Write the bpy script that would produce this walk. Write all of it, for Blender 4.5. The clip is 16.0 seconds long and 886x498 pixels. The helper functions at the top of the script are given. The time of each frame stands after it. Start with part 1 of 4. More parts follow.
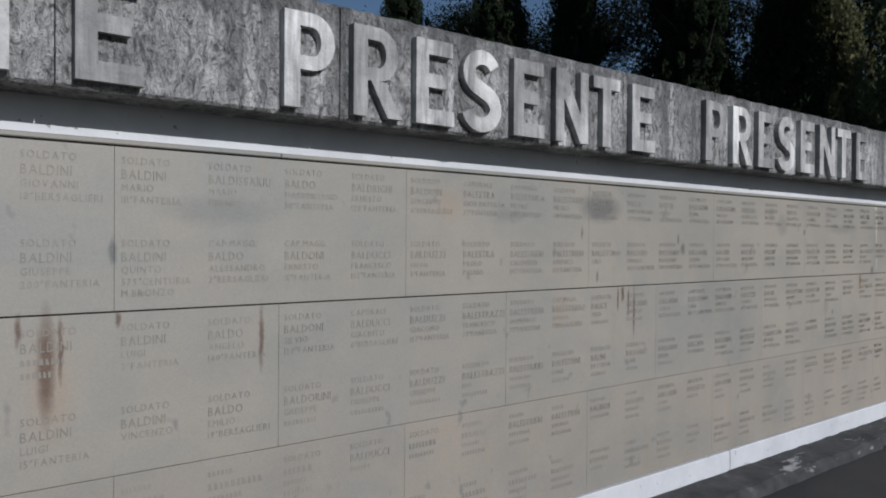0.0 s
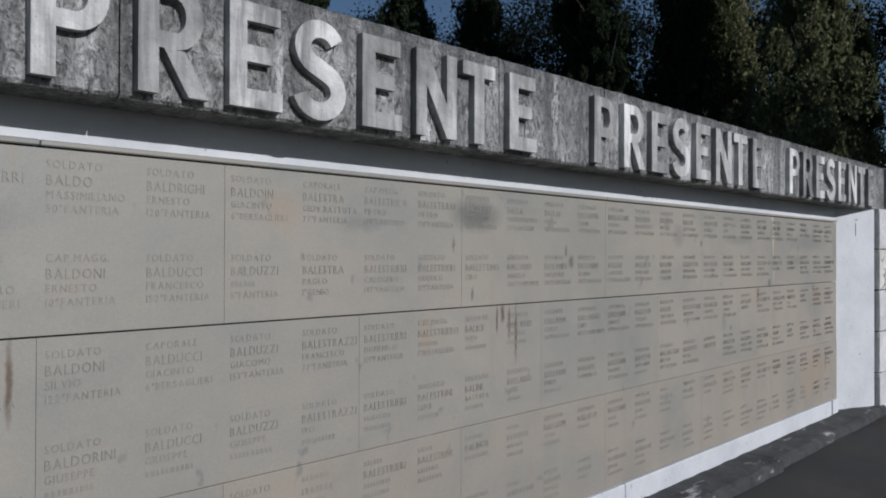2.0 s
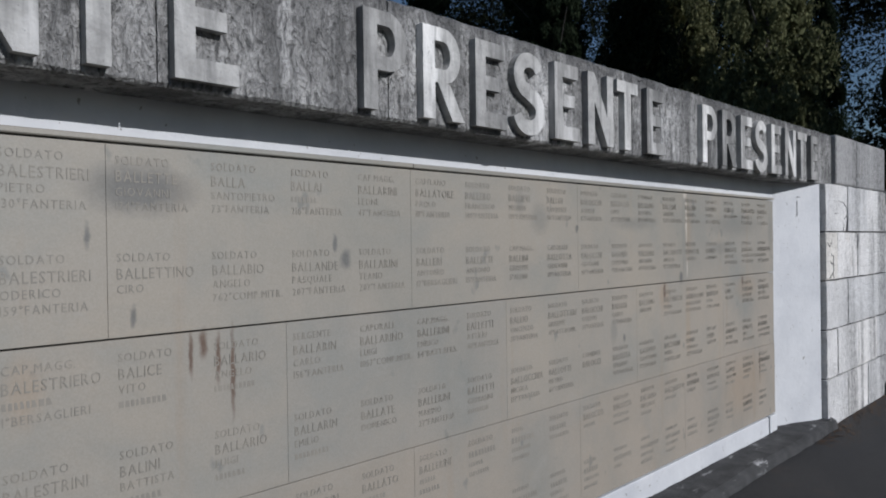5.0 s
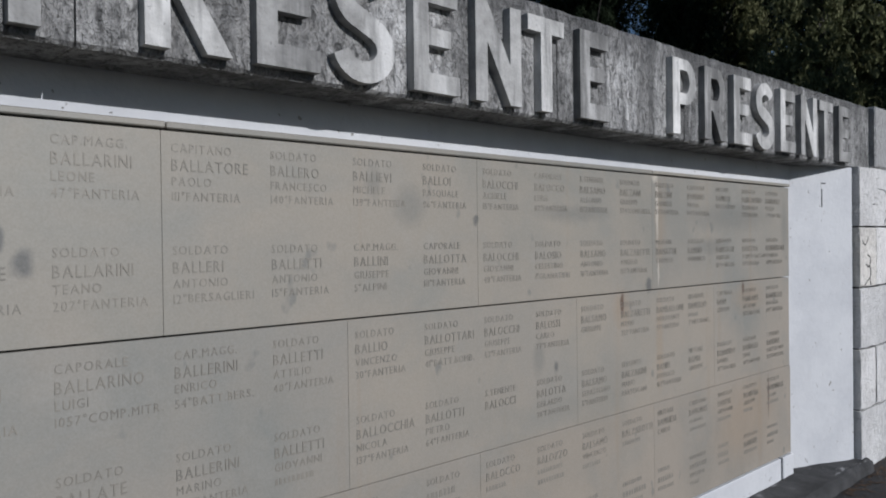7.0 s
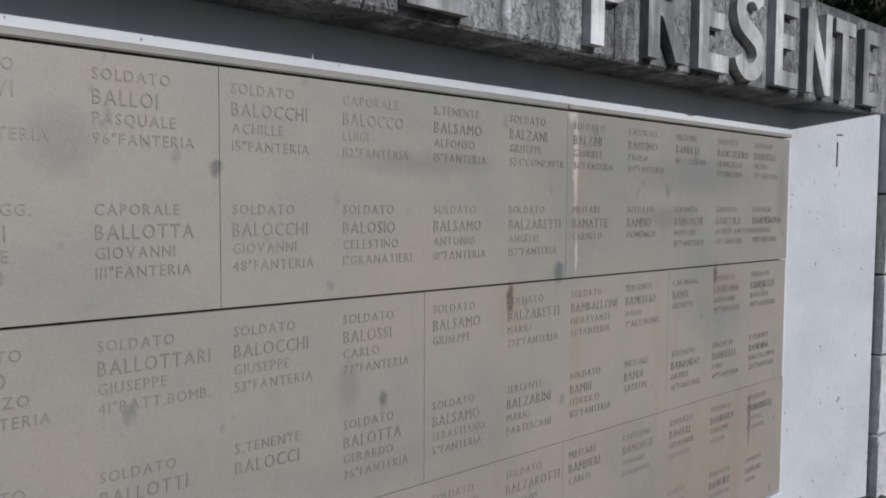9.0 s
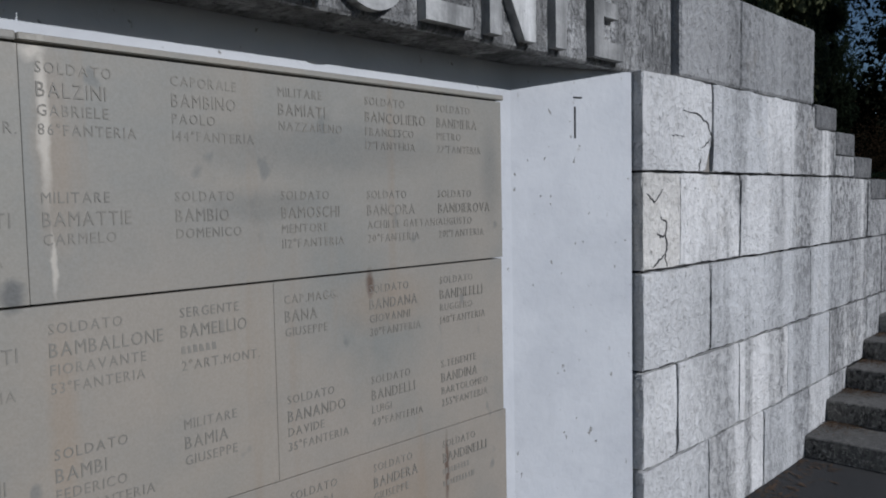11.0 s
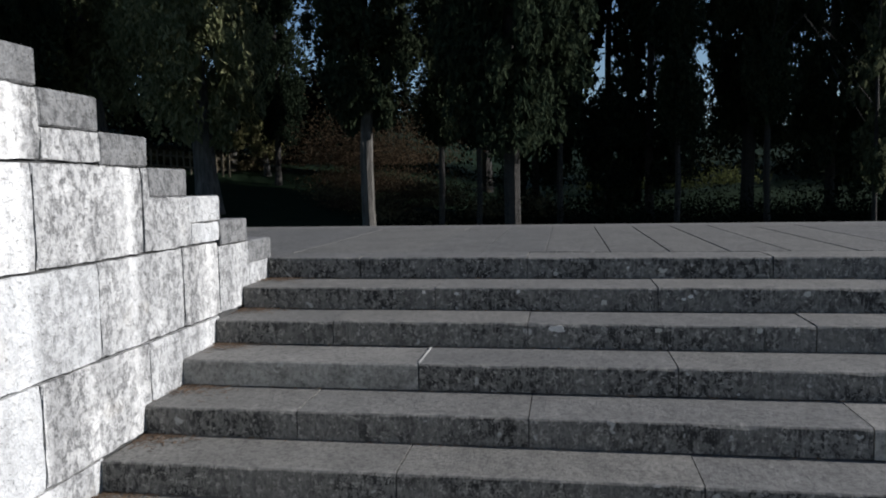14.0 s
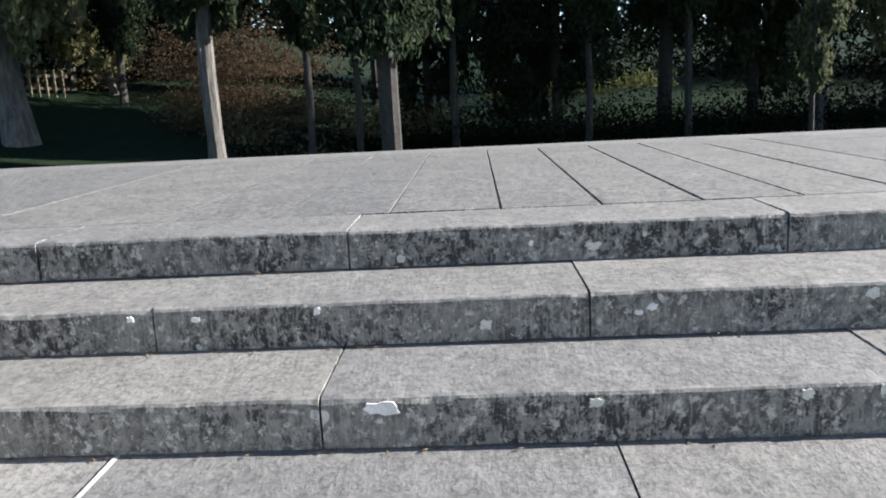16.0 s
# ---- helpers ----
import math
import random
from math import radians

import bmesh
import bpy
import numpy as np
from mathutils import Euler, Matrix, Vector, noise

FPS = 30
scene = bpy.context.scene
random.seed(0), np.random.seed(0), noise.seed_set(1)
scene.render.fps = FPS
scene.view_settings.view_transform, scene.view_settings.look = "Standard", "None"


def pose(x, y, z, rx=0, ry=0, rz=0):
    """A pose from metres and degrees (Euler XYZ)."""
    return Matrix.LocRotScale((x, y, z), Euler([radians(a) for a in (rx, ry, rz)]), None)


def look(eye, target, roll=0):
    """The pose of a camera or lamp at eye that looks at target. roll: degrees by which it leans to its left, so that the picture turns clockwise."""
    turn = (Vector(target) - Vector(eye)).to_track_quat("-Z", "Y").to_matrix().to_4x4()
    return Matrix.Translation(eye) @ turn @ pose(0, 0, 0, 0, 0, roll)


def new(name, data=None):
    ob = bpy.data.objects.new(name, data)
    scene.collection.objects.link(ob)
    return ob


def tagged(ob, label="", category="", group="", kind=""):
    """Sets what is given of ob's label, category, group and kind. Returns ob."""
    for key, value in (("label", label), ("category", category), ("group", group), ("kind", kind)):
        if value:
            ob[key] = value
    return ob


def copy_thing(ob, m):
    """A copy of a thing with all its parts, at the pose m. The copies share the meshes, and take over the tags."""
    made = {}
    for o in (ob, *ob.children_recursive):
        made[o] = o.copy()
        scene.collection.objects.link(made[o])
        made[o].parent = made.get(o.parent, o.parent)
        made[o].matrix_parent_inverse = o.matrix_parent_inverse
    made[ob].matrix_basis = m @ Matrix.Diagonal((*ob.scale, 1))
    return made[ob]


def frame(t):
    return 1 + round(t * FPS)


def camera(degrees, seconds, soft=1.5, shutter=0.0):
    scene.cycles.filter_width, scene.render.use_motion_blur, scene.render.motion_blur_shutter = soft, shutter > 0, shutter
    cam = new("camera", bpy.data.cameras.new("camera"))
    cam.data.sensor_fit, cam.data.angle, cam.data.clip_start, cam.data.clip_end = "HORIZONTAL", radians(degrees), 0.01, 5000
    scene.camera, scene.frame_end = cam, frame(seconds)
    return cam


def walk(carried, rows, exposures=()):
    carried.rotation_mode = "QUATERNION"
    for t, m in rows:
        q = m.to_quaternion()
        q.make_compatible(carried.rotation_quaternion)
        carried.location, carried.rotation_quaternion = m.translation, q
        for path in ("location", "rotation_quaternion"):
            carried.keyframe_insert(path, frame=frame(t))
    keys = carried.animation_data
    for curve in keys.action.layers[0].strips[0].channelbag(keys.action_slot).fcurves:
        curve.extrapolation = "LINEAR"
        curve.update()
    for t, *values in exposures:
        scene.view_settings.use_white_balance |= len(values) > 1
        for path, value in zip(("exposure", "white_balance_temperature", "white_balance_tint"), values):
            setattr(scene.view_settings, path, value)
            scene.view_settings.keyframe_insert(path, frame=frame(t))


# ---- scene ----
cam = camera(60.2, 16.0, 1.9)
ROWS = [
    (0.0, -0.006, 0.014, 1.668, 89.38, -0.40, -39.13),
    (0.5, 0.063, 0.062, 1.662, 89.52, 0.32, -41.58),
    (1.0, 0.250, 0.100, 1.657, 89.54, 1.07, -41.39),
    (1.5, 0.430, 0.147, 1.662, 89.97, 0.06, -42.01),
    (2.0, 0.637, 0.303, 1.666, 90.42, -0.16, -45.59),
    (2.5, 0.853, 0.378, 1.659, 90.67, 0.50, -49.10),
    (3.0, 1.162, 0.360, 1.644, 90.42, 1.29, -47.80),
    (3.5, 1.413, 0.357, 1.664, 90.15, 1.57, -47.15),
    (4.0, 1.719, 0.499, 1.664, 90.34, 1.78, -47.26),
    (4.5, 1.987, 0.573, 1.634, 90.05, 1.94, -45.60),
    (5.0, 2.388, 0.569, 1.681, 89.59, 0.81, -47.29),
    (7.5, 4.128, 0.804, 1.655, 89.40, 0.88, -40.46),
    (8.0, 4.503, 0.885, 1.626, 89.03, 0.78, -37.13),
    (8.5, 4.833, 0.970, 1.641, 87.78, -0.19, -34.84),
    (9.0, 5.175, 1.097, 1.666, 86.69, -0.31, -40.55),
    (9.5, 5.549, 1.059, 1.636, 86.24, 1.24, -45.00),
    (12.0, 7.500, 0.919, 1.620, 86.57, 0.60, -46.75),
    (12.5, 7.934, 0.848, 1.608, 85.46, 0.35, -50.46),
    (13.0, 8.388, 0.779, 1.620, 85.44, 0.17, -52.26),
    (13.5, 8.877, 0.725, 1.641, 85.53, 0.05, -59.28),
    (14.0, 9.343, 0.608, 1.620, 85.12, 1.04, -80.96),
    (14.5, 9.853, 0.516, 1.627, 85.33, 3.12, -85.85),
    (15.0, 10.443, 0.514, 1.596, 84.00, 3.28, -89.38),
    (15.5, 11.071, 0.445, 1.568, 80.19, 2.28, -90.12),
    (16.0, 11.719, 0.395, 1.589, 78.48, 2.80, -87.85),
]
EXPOSURES = [
    (0.0, 0.0, 6050, 12), (7.0, -0.06, 6050, 12), (9.0, -0.14, 6050, 12), (9.5, -0.12, 6000, 12), (12.0, -0.5, 5800, 11), (13.3, -0.6, 5850, 11),
    (13.7, -0.1, 5950, 11), (14.0, 0.95, 6250, 11), (14.5, 2.3, 6500, 11), (15.0, 2.85, 6450, 11), (15.5, 2.85, 6450, 11), (16.0, 2.7, 6450, 11),
]
walk(cam, [(t, pose(*p)) for t, *p in ROWS], EXPOSURES)

# ---- world and sun ----
SUN_AZ, SUN_EL = 5.0, 26.0   # degrees from -y towards +x, and above the horizon
world = bpy.data.worlds.new("sky")
scene.world = world
world.use_nodes = True
wn = world.node_tree
sky = wn.nodes.new("ShaderNodeTexSky")
sky.sky_type, sky.sun_disc = "NISHITA", False
sky.dust_density, sky.ozone_density = 0.3, 3.0
sky.sun_elevation, sky.sun_rotation = radians(SUN_EL), radians(180 - SUN_AZ)
wn.links.new(sky.outputs["Color"], wn.nodes["Background"].inputs["Color"])
wn.nodes["Background"].inputs["Strength"].default_value = 0.045
sun = new("sun", bpy.data.lights.new("sun", "SUN"))
sun.data.energy, sun.data.angle, sun.data.color = 3.4, radians(0.6), (1.0, 0.975, 0.945)
to_sun = Vector((math.sin(radians(SUN_AZ)) * math.cos(radians(SUN_EL)), -math.cos(radians(SUN_AZ)) * math.cos(radians(SUN_EL)), math.sin(radians(SUN_EL))))
sun.matrix_world = look(to_sun * 40, (0, 0, 0))

# ---- plan, in metres ----
FACE = 2.655       # front of the stone wall and of the raised letters
BEAM = 2.705       # face of the concrete beam
PLATE = 2.8725     # front of the bronze plates
BACK = 2.92        # white plaster behind the plates
ROW = [2.0, 1.405, 0.815, 0.23]
PIER, INNER = 9.62, 9.065
LAND = 1.13
X0 = -9.0          # where the monument goes on behind the camera

# ---- materials ----
def nodes(name, rough=0.8, metal=0.0):
    m = bpy.data.materials.new(name)
    m.use_nodes = True
    b = m.node_tree.nodes["Principled BSDF"]
    b.inputs["Roughness"].default_value, b.inputs["Metallic"].default_value = rough, metal
    return m, m.node_tree, b


class Net:
    """Short hand for wiring one node material."""

    def __init__(self, name, rough=0.8, metal=0.0):
        self.m, self.t, self.b = nodes(name, rough, metal)
        self.pos = self.t.nodes.new("ShaderNodeNewGeometry").outputs["Position"]

    def wire(self, a, b):
        self.t.links.new(a, b)

    def noise(self, scale, detail=4.0, rough=0.6, stretch=(1, 1, 1), shift=(0, 0, 0), dist=0.0):
        mp = self.t.nodes.new("ShaderNodeMapping")
        mp.inputs["Scale"].default_value, mp.inputs["Location"].default_value = stretch, shift
        self.wire(self.pos, mp.inputs["Vector"])
        n = self.t.nodes.new("ShaderNodeTexNoise")
        n.inputs["Scale"].default_value, n.inputs["Detail"].default_value = scale, detail
        n.inputs["Roughness"].default_value, n.inputs["Distortion"].default_value = rough, dist
        self.wire(mp.outputs[0], n.inputs["Vector"])
        return n.outputs["Fac"]

    def ramp(self, fac, *stops):
        r = self.t.nodes.new("ShaderNodeValToRGB")
        e = r.color_ramp.elements
        while len(e) < len(stops):
            e.new(0.5)
        for k, (p, c) in enumerate(stops):
            e[k].position = p
            e[k].color = (*c, 1) if isinstance(c, tuple) else (c, c, c, 1)
        self.wire(fac, r.inputs["Fac"])
        return r.outputs["Color"]

    def mix(self, fac, a, b, kind="MIX"):
        n = self.t.nodes.new("ShaderNodeMix")
        n.data_type, n.blend_type = "RGBA", kind
        for sock, v in ((n.inputs[0], fac), (n.inputs[6], a), (n.inputs[7], b)):
            if isinstance(v, (int, float)):
                sock.default_value = v if sock == n.inputs[0] else (v, v, v, 1)
            elif isinstance(v, tuple):
                sock.default_value = (*v, 1)
            else:
                self.wire(v, sock)
        return n.outputs[2]

    def random(self, lo, hi):
        r = self.t.nodes.new("ShaderNodeObjectInfo").outputs["Random"]
        return self.ramp(r, (0.0, lo), (1.0, hi))

    def island(self, lo, hi):
        r = self.t.nodes.new("ShaderNodeNewGeometry").outputs["Random Per Island"]
        return self.ramp(r, (0.0, lo), (1.0, hi))

    def height(self, axis, lo, hi):
        s = self.t.nodes.new("ShaderNodeSeparateXYZ")
        self.wire(self.pos, s.inputs[0])
        n = self.t.nodes.new("ShaderNodeMapRange")
        n.inputs["From Min"].default_value, n.inputs["From Max"].default_value = lo, hi
        self.wire(s.outputs[axis], n.inputs["Value"])
        return n.outputs[0]

    def done(self, colour, *bumps, rough=None):
        if isinstance(colour, tuple):
            self.b.inputs["Base Color"].default_value = (*colour, 1)
        else:
            self.wire(colour, self.b.inputs["Base Color"])
        last = None
        for fac, dist in bumps:
            n = self.t.nodes.new("ShaderNodeBump")
            n.inputs["Distance"].default_value, n.inputs["Strength"].default_value = dist, 1.0
            self.wire(fac, n.inputs["Height"])
            if last:
                self.wire(last, n.inputs["Normal"])
            last = n.outputs["Normal"]
        if last:
            self.wire(last, self.b.inputs["Normal"])
        if rough is not None:
            self.wire(rough, self.b.inputs["Roughness"])
        return self.m


# stains on the plates: x, z of the middle, half width, half height
DARK_SPOTS = [(3.50, 1.865, 0.22, 0.10), (3.335, 1.72, 0.012, 0.05), (4.27, 1.69, 0.014, 0.04), (3.47, 1.47, 0.012, 0.045), (4.32, 1.62, 0.035, 0.05), (7.235, 1.43, 0.035, 0.045), (5.97, 1.75, 0.022, 0.02), (6.47, 1.10, 0.02, 0.04), (0.80, 1.62, 0.02, 0.06)]
RUST_RUNS = [(0.585, 1.23, 0.035, 0.24), (0.63, 1.28, 0.012, 0.14), (0.50, 1.36, 0.014, 0.07), (0.82, 1.38, 0.012, 0.04), (1.375, 1.27, 0.014, 0.16), (3.66, 1.33, 0.011, 0.10), (3.705, 1.36, 0.02, 0.06), (3.76, 1.31, 0.012, 0.11), (3.815, 1.25, 0.012, 0.20), (6.99, 1.35, 0.022, 0.08), (8.62, 0.66, 0.014, 0.17), (8.28, 1.36, 0.02, 0.06)]
SMEARS = [(8.88, 1.72, 0.07, 0.22), (6.62, 1.79, 0.34, 0.05), (8.15, 1.79, 0.62, 0.10), (5.62, 1.80, 0.10, 0.10), (5.45, 1.88, 0.05, 0.07), (7.9, 1.62, 0.25, 0.06), (1.2, 1.78, 0.3, 0.07), (6.35, 1.15, 0.05, 0.10), (2.75, 1.80, 0.16, 0.05)]
OCHRE = [(3.15, 1.28, 0.07, 0.13), (7.34, 1.75, 0.06, 0.28), (7.33, 1.12, 0.045, 0.32), (6.99, 1.32, 0.10, 0.12), (8.35, 1.30, 0.25, 0.12), (0.6, 1.15, 0.10, 0.28), (8.3, 0.55, 0.5, 0.3), (2.35, 1.85, 0.12, 0.12)]


def stain(n, spots, warped):
    total = None
    for x, z, rx, rz in spots:
        mp = n.t.nodes.new("ShaderNodeMapping")
        mp.inputs["Location"].default_value = (-x / rx, 0, -z / rz)
        mp.inputs["Scale"].default_value = (1 / rx, 0, 1 / rz)
        n.wire(warped, mp.inputs["Vector"])
        ln = n.t.nodes.new("ShaderNodeVectorMath")
        ln.operation = "LENGTH"
        n.wire(mp.outputs[0], ln.inputs[0])
        one = n.ramp(ln.outputs["Value"], (0.35, 1.0), (1.0, 0.0))
        total = one if total is None else n.mix(1.0, total, one, "LIGHTEN")
    return total


def make_bronze():
    n = Net("weathered_bronze", 0.6, 0.15)
    big = n.noise(1.3, 5, 0.6, dist=0.6)
    c = n.ramp(big, (0.3, (0.19, 0.195, 0.18)), (0.52, (0.235, 0.225, 0.20)), (0.75, (0.26, 0.24, 0.205)))
    rnd = n.random((1.14, 1.125, 1.09), (1.30, 1.235, 1.14))
    c = n.mix(1.0, c, rnd, "MULTIPLY")
    warm = n.mix(1.0, n.height(2, 0.86, 0.78), 0.35, "MULTIPLY")
    c = n.mix(warm, c, (0.30, 0.245, 0.185))
    cloud = n.ramp(n.noise(1.9, 5, 0.65, stretch=(0.8, 1, 1.2), shift=(9, 3, 2), dist=0.4), (0.46, 0.0), (0.64, 1.0))
    c = n.mix(n.mix(1.0, cloud, 0.42, "MULTIPLY"), c, (0.20, 0.218, 0.205))
    east = n.mix(1.0, n.ramp(n.height(0, 1.0, 9.0), (0.1, 0.1), (0.9, 0.75)), n.ramp(n.noise(2.0, 4, 0.65, stretch=(1.2, 1, 0.7), shift=(3, 3, 3)), (0.36, 0.1), (0.62, 1.0)), "MULTIPLY")
    east = n.mix(1.0, east, n.ramp(n.height(2, 2.0, 0.6), (0.05, 0.25), (0.75, 1.0)), "MULTIPLY")
    c = n.mix(east, c, (0.355, 0.305, 0.245))
    pale = n.ramp(n.noise(3.4, 4, 0.65, shift=(1, 8, 5)), (0.58, 0.0), (0.75, 1.0))
    c = n.mix(n.mix(1.0, pale, 0.35, "MULTIPLY"), c, (0.33, 0.315, 0.28))
    spots = n.ramp(n.noise(11, 2, 0.5, stretch=(1, 1, 0.7), shift=(3, 1, 7)), (0.70, 0.0), (0.76, 1.0))
    c = n.mix(n.mix(1.0, spots, 0.5, "MULTIPLY"), c, (0.12, 0.13, 0.125))
    runs = n.ramp(n.noise(3.0, 4, 0.6, stretch=(2.6, 1, 0.14), shift=(5, 0, 2)), (0.62, 0.0), (0.78, 1.0))
    c = n.mix(n.mix(1.0, runs, 0.4, "MULTIPLY"), c, (0.29, 0.21, 0.135))
    wob = n.t.nodes.new("ShaderNodeTexNoise")
    wob.inputs["Scale"].default_value, wob.inputs["Detail"].default_value = 22, 3
    n.wire(n.pos, wob.inputs["Vector"])
    shift = n.t.nodes.new("ShaderNodeVectorMath")
    shift.operation = "MULTIPLY_ADD"
    n.wire(wob.outputs["Color"], shift.inputs[0])
    shift.inputs[1].default_value = (0.02, 0, 0.06)
    n.wire(n.pos, shift.inputs[2])
    back = n.t.nodes.new("ShaderNodeVectorMath")
    back.operation = "SUBTRACT"
    n.wire(shift.outputs[0], back.inputs[0])
    back.inputs[1].default_value = (0.01, 0, 0.03)
    warped = back.outputs[0]
    c = n.mix(n.mix(1.0, stain(n, OCHRE, warped), 0.32, "MULTIPLY"), c, (0.34, 0.235, 0.14))
    c = n.mix(n.mix(1.0, stain(n, SMEARS, warped), 0.36, "MULTIPLY"), c, (0.12, 0.13, 0.122))
    c = n.mix(n.mix(1.0, stain(n, DARK_SPOTS, warped), 0.76, "MULTIPLY"), c, (0.085, 0.088, 0.085))
    c = n.mix(n.mix(1.0, stain(n, RUST_RUNS, warped), 0.9, "MULTIPLY"), c, (0.10, 0.054, 0.03))
    chalk = stain(n, [(7.318, 1.83, 0.017, 0.24), (7.30, 1.99, 0.04, 0.03), (7.325, 1.5, 0.008, 0.10)], warped)
    c = n.mix(n.mix(1.0, chalk, 0.85, "MULTIPLY"), c, (0.55, 0.5, 0.42))
    grain = n.noise(160, 3, 0.6)
    c = n.mix(0.10, c, n.ramp(grain, (0.3, 0.08), (0.7, 0.42)))
    return n.done(c, (n.noise(9, 3), 0.0015), (grain, 0.0003), rough=n.ramp(big, (0.3, 0.55), (0.7, 0.7)))


def make_letters_bronze():
    n = Net("bronze_lettering", 0.6, 0.15)
    c = n.ramp(n.noise(5, 4), (0.3, (0.195, 0.183, 0.158)), (0.7, (0.265, 0.242, 0.203)))
    return n.done(c)


def make_plaster():
    n = Net("white_plaster", 0.75)
    c = n.ramp(n.noise(1.6, 5, 0.65), (0.32, (0.455, 0.465, 0.482)), (0.6, (0.57, 0.577, 0.585)))
    pits = n.ramp(n.noise(40, 2, 0.45, stretch=(1, 1, 0.7)), (0.725, 0.0), (0.745, 1.0))
    c = n.mix(pits, c, (0.30, 0.29, 0.27))
    scuff = n.ramp(n.noise(34, 3, 0.6, stretch=(1, 1, 0.5), shift=(3, 3, 9)), (0.71, 0.0), (0.73, 1.0))
    c = n.mix(n.mix(1.0, scuff, 0.6, "MULTIPLY"), c, (0.36, 0.35, 0.33))
    soft = n.ramp(n.noise(2.6, 3, 0.5, stretch=(1, 1, 0.4), shift=(8, 2, 1)), (0.6, 0.0), (0.8, 1.0))
    c = n.mix(n.mix(1.0, soft, 0.25, "MULTIPLY"), c, (0.46, 0.46, 0.46))
    return n.done(c, (n.noise(26, 4), 0.003), (pits, -0.003))


def make_stone(name, dirt, tone=1.0, tint=(1.0, 0.987, 0.965)):
    """Hammer-dressed limestone: wormy tool relief, black lichen runs that cling to the hollows."""
    n = Net(name, 0.87)

    def grey(v):
        return tuple(v * tone * t for t in tint)

    chip = n.noise(27, 4, 0.68, stretch=(1, 1, 0.75), dist=0.25)
    fine = n.noise(75, 3, 0.7)
    base = n.ramp(n.noise(2.4, 6, 0.65), (0.3, grey(0.60)), (0.7, grey(0.80)))
    base = n.mix(1.0, base, n.random((0.80, 0.81, 0.82), (1.06, 1.05, 1.035)), "MULTIPLY")
    base = n.mix(0.6, base, n.mix(1.0, base, n.ramp(chip, (0.34, 0.74), (0.5, 0.98), (0.7, 1.05)), "MULTIPLY"))
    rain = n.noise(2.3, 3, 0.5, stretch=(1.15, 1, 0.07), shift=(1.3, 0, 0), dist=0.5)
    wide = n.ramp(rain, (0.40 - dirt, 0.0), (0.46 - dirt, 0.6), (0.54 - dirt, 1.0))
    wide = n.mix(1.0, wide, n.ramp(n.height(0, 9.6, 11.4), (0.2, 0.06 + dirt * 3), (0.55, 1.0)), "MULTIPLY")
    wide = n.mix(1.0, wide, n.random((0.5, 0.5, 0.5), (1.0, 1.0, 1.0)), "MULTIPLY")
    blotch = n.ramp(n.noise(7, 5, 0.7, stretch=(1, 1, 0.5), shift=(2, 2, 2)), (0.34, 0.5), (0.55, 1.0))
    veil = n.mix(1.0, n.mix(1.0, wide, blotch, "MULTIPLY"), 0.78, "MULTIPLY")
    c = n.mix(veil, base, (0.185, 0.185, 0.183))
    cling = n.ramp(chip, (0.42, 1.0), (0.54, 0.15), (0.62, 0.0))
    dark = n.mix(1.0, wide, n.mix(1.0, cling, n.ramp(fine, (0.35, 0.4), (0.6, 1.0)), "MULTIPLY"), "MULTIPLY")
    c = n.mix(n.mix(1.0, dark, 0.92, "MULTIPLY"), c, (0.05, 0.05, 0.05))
    pock = n.ramp(n.noise(40, 2, 0.5, shift=(5, 5, 5)), (0.67, 0.0), (0.72, 1.0))
    c = n.mix(n.mix(1.0, pock, 0.3, "MULTIPLY"), c, (0.24, 0.23, 0.215))
    rust = n.ramp(n.noise(4, 4, 0.6, shift=(9, 1, 6)), (0.62, 0.0), (0.76, 0.35))
    c = n.mix(rust, c, (0.50 * tone, 0.455 * tone, 0.38 * tone))
    return n.done(c, (chip, 0.026), (fine, 0.005), (n.noise(6, 3), 0.010), (pock, -0.006))


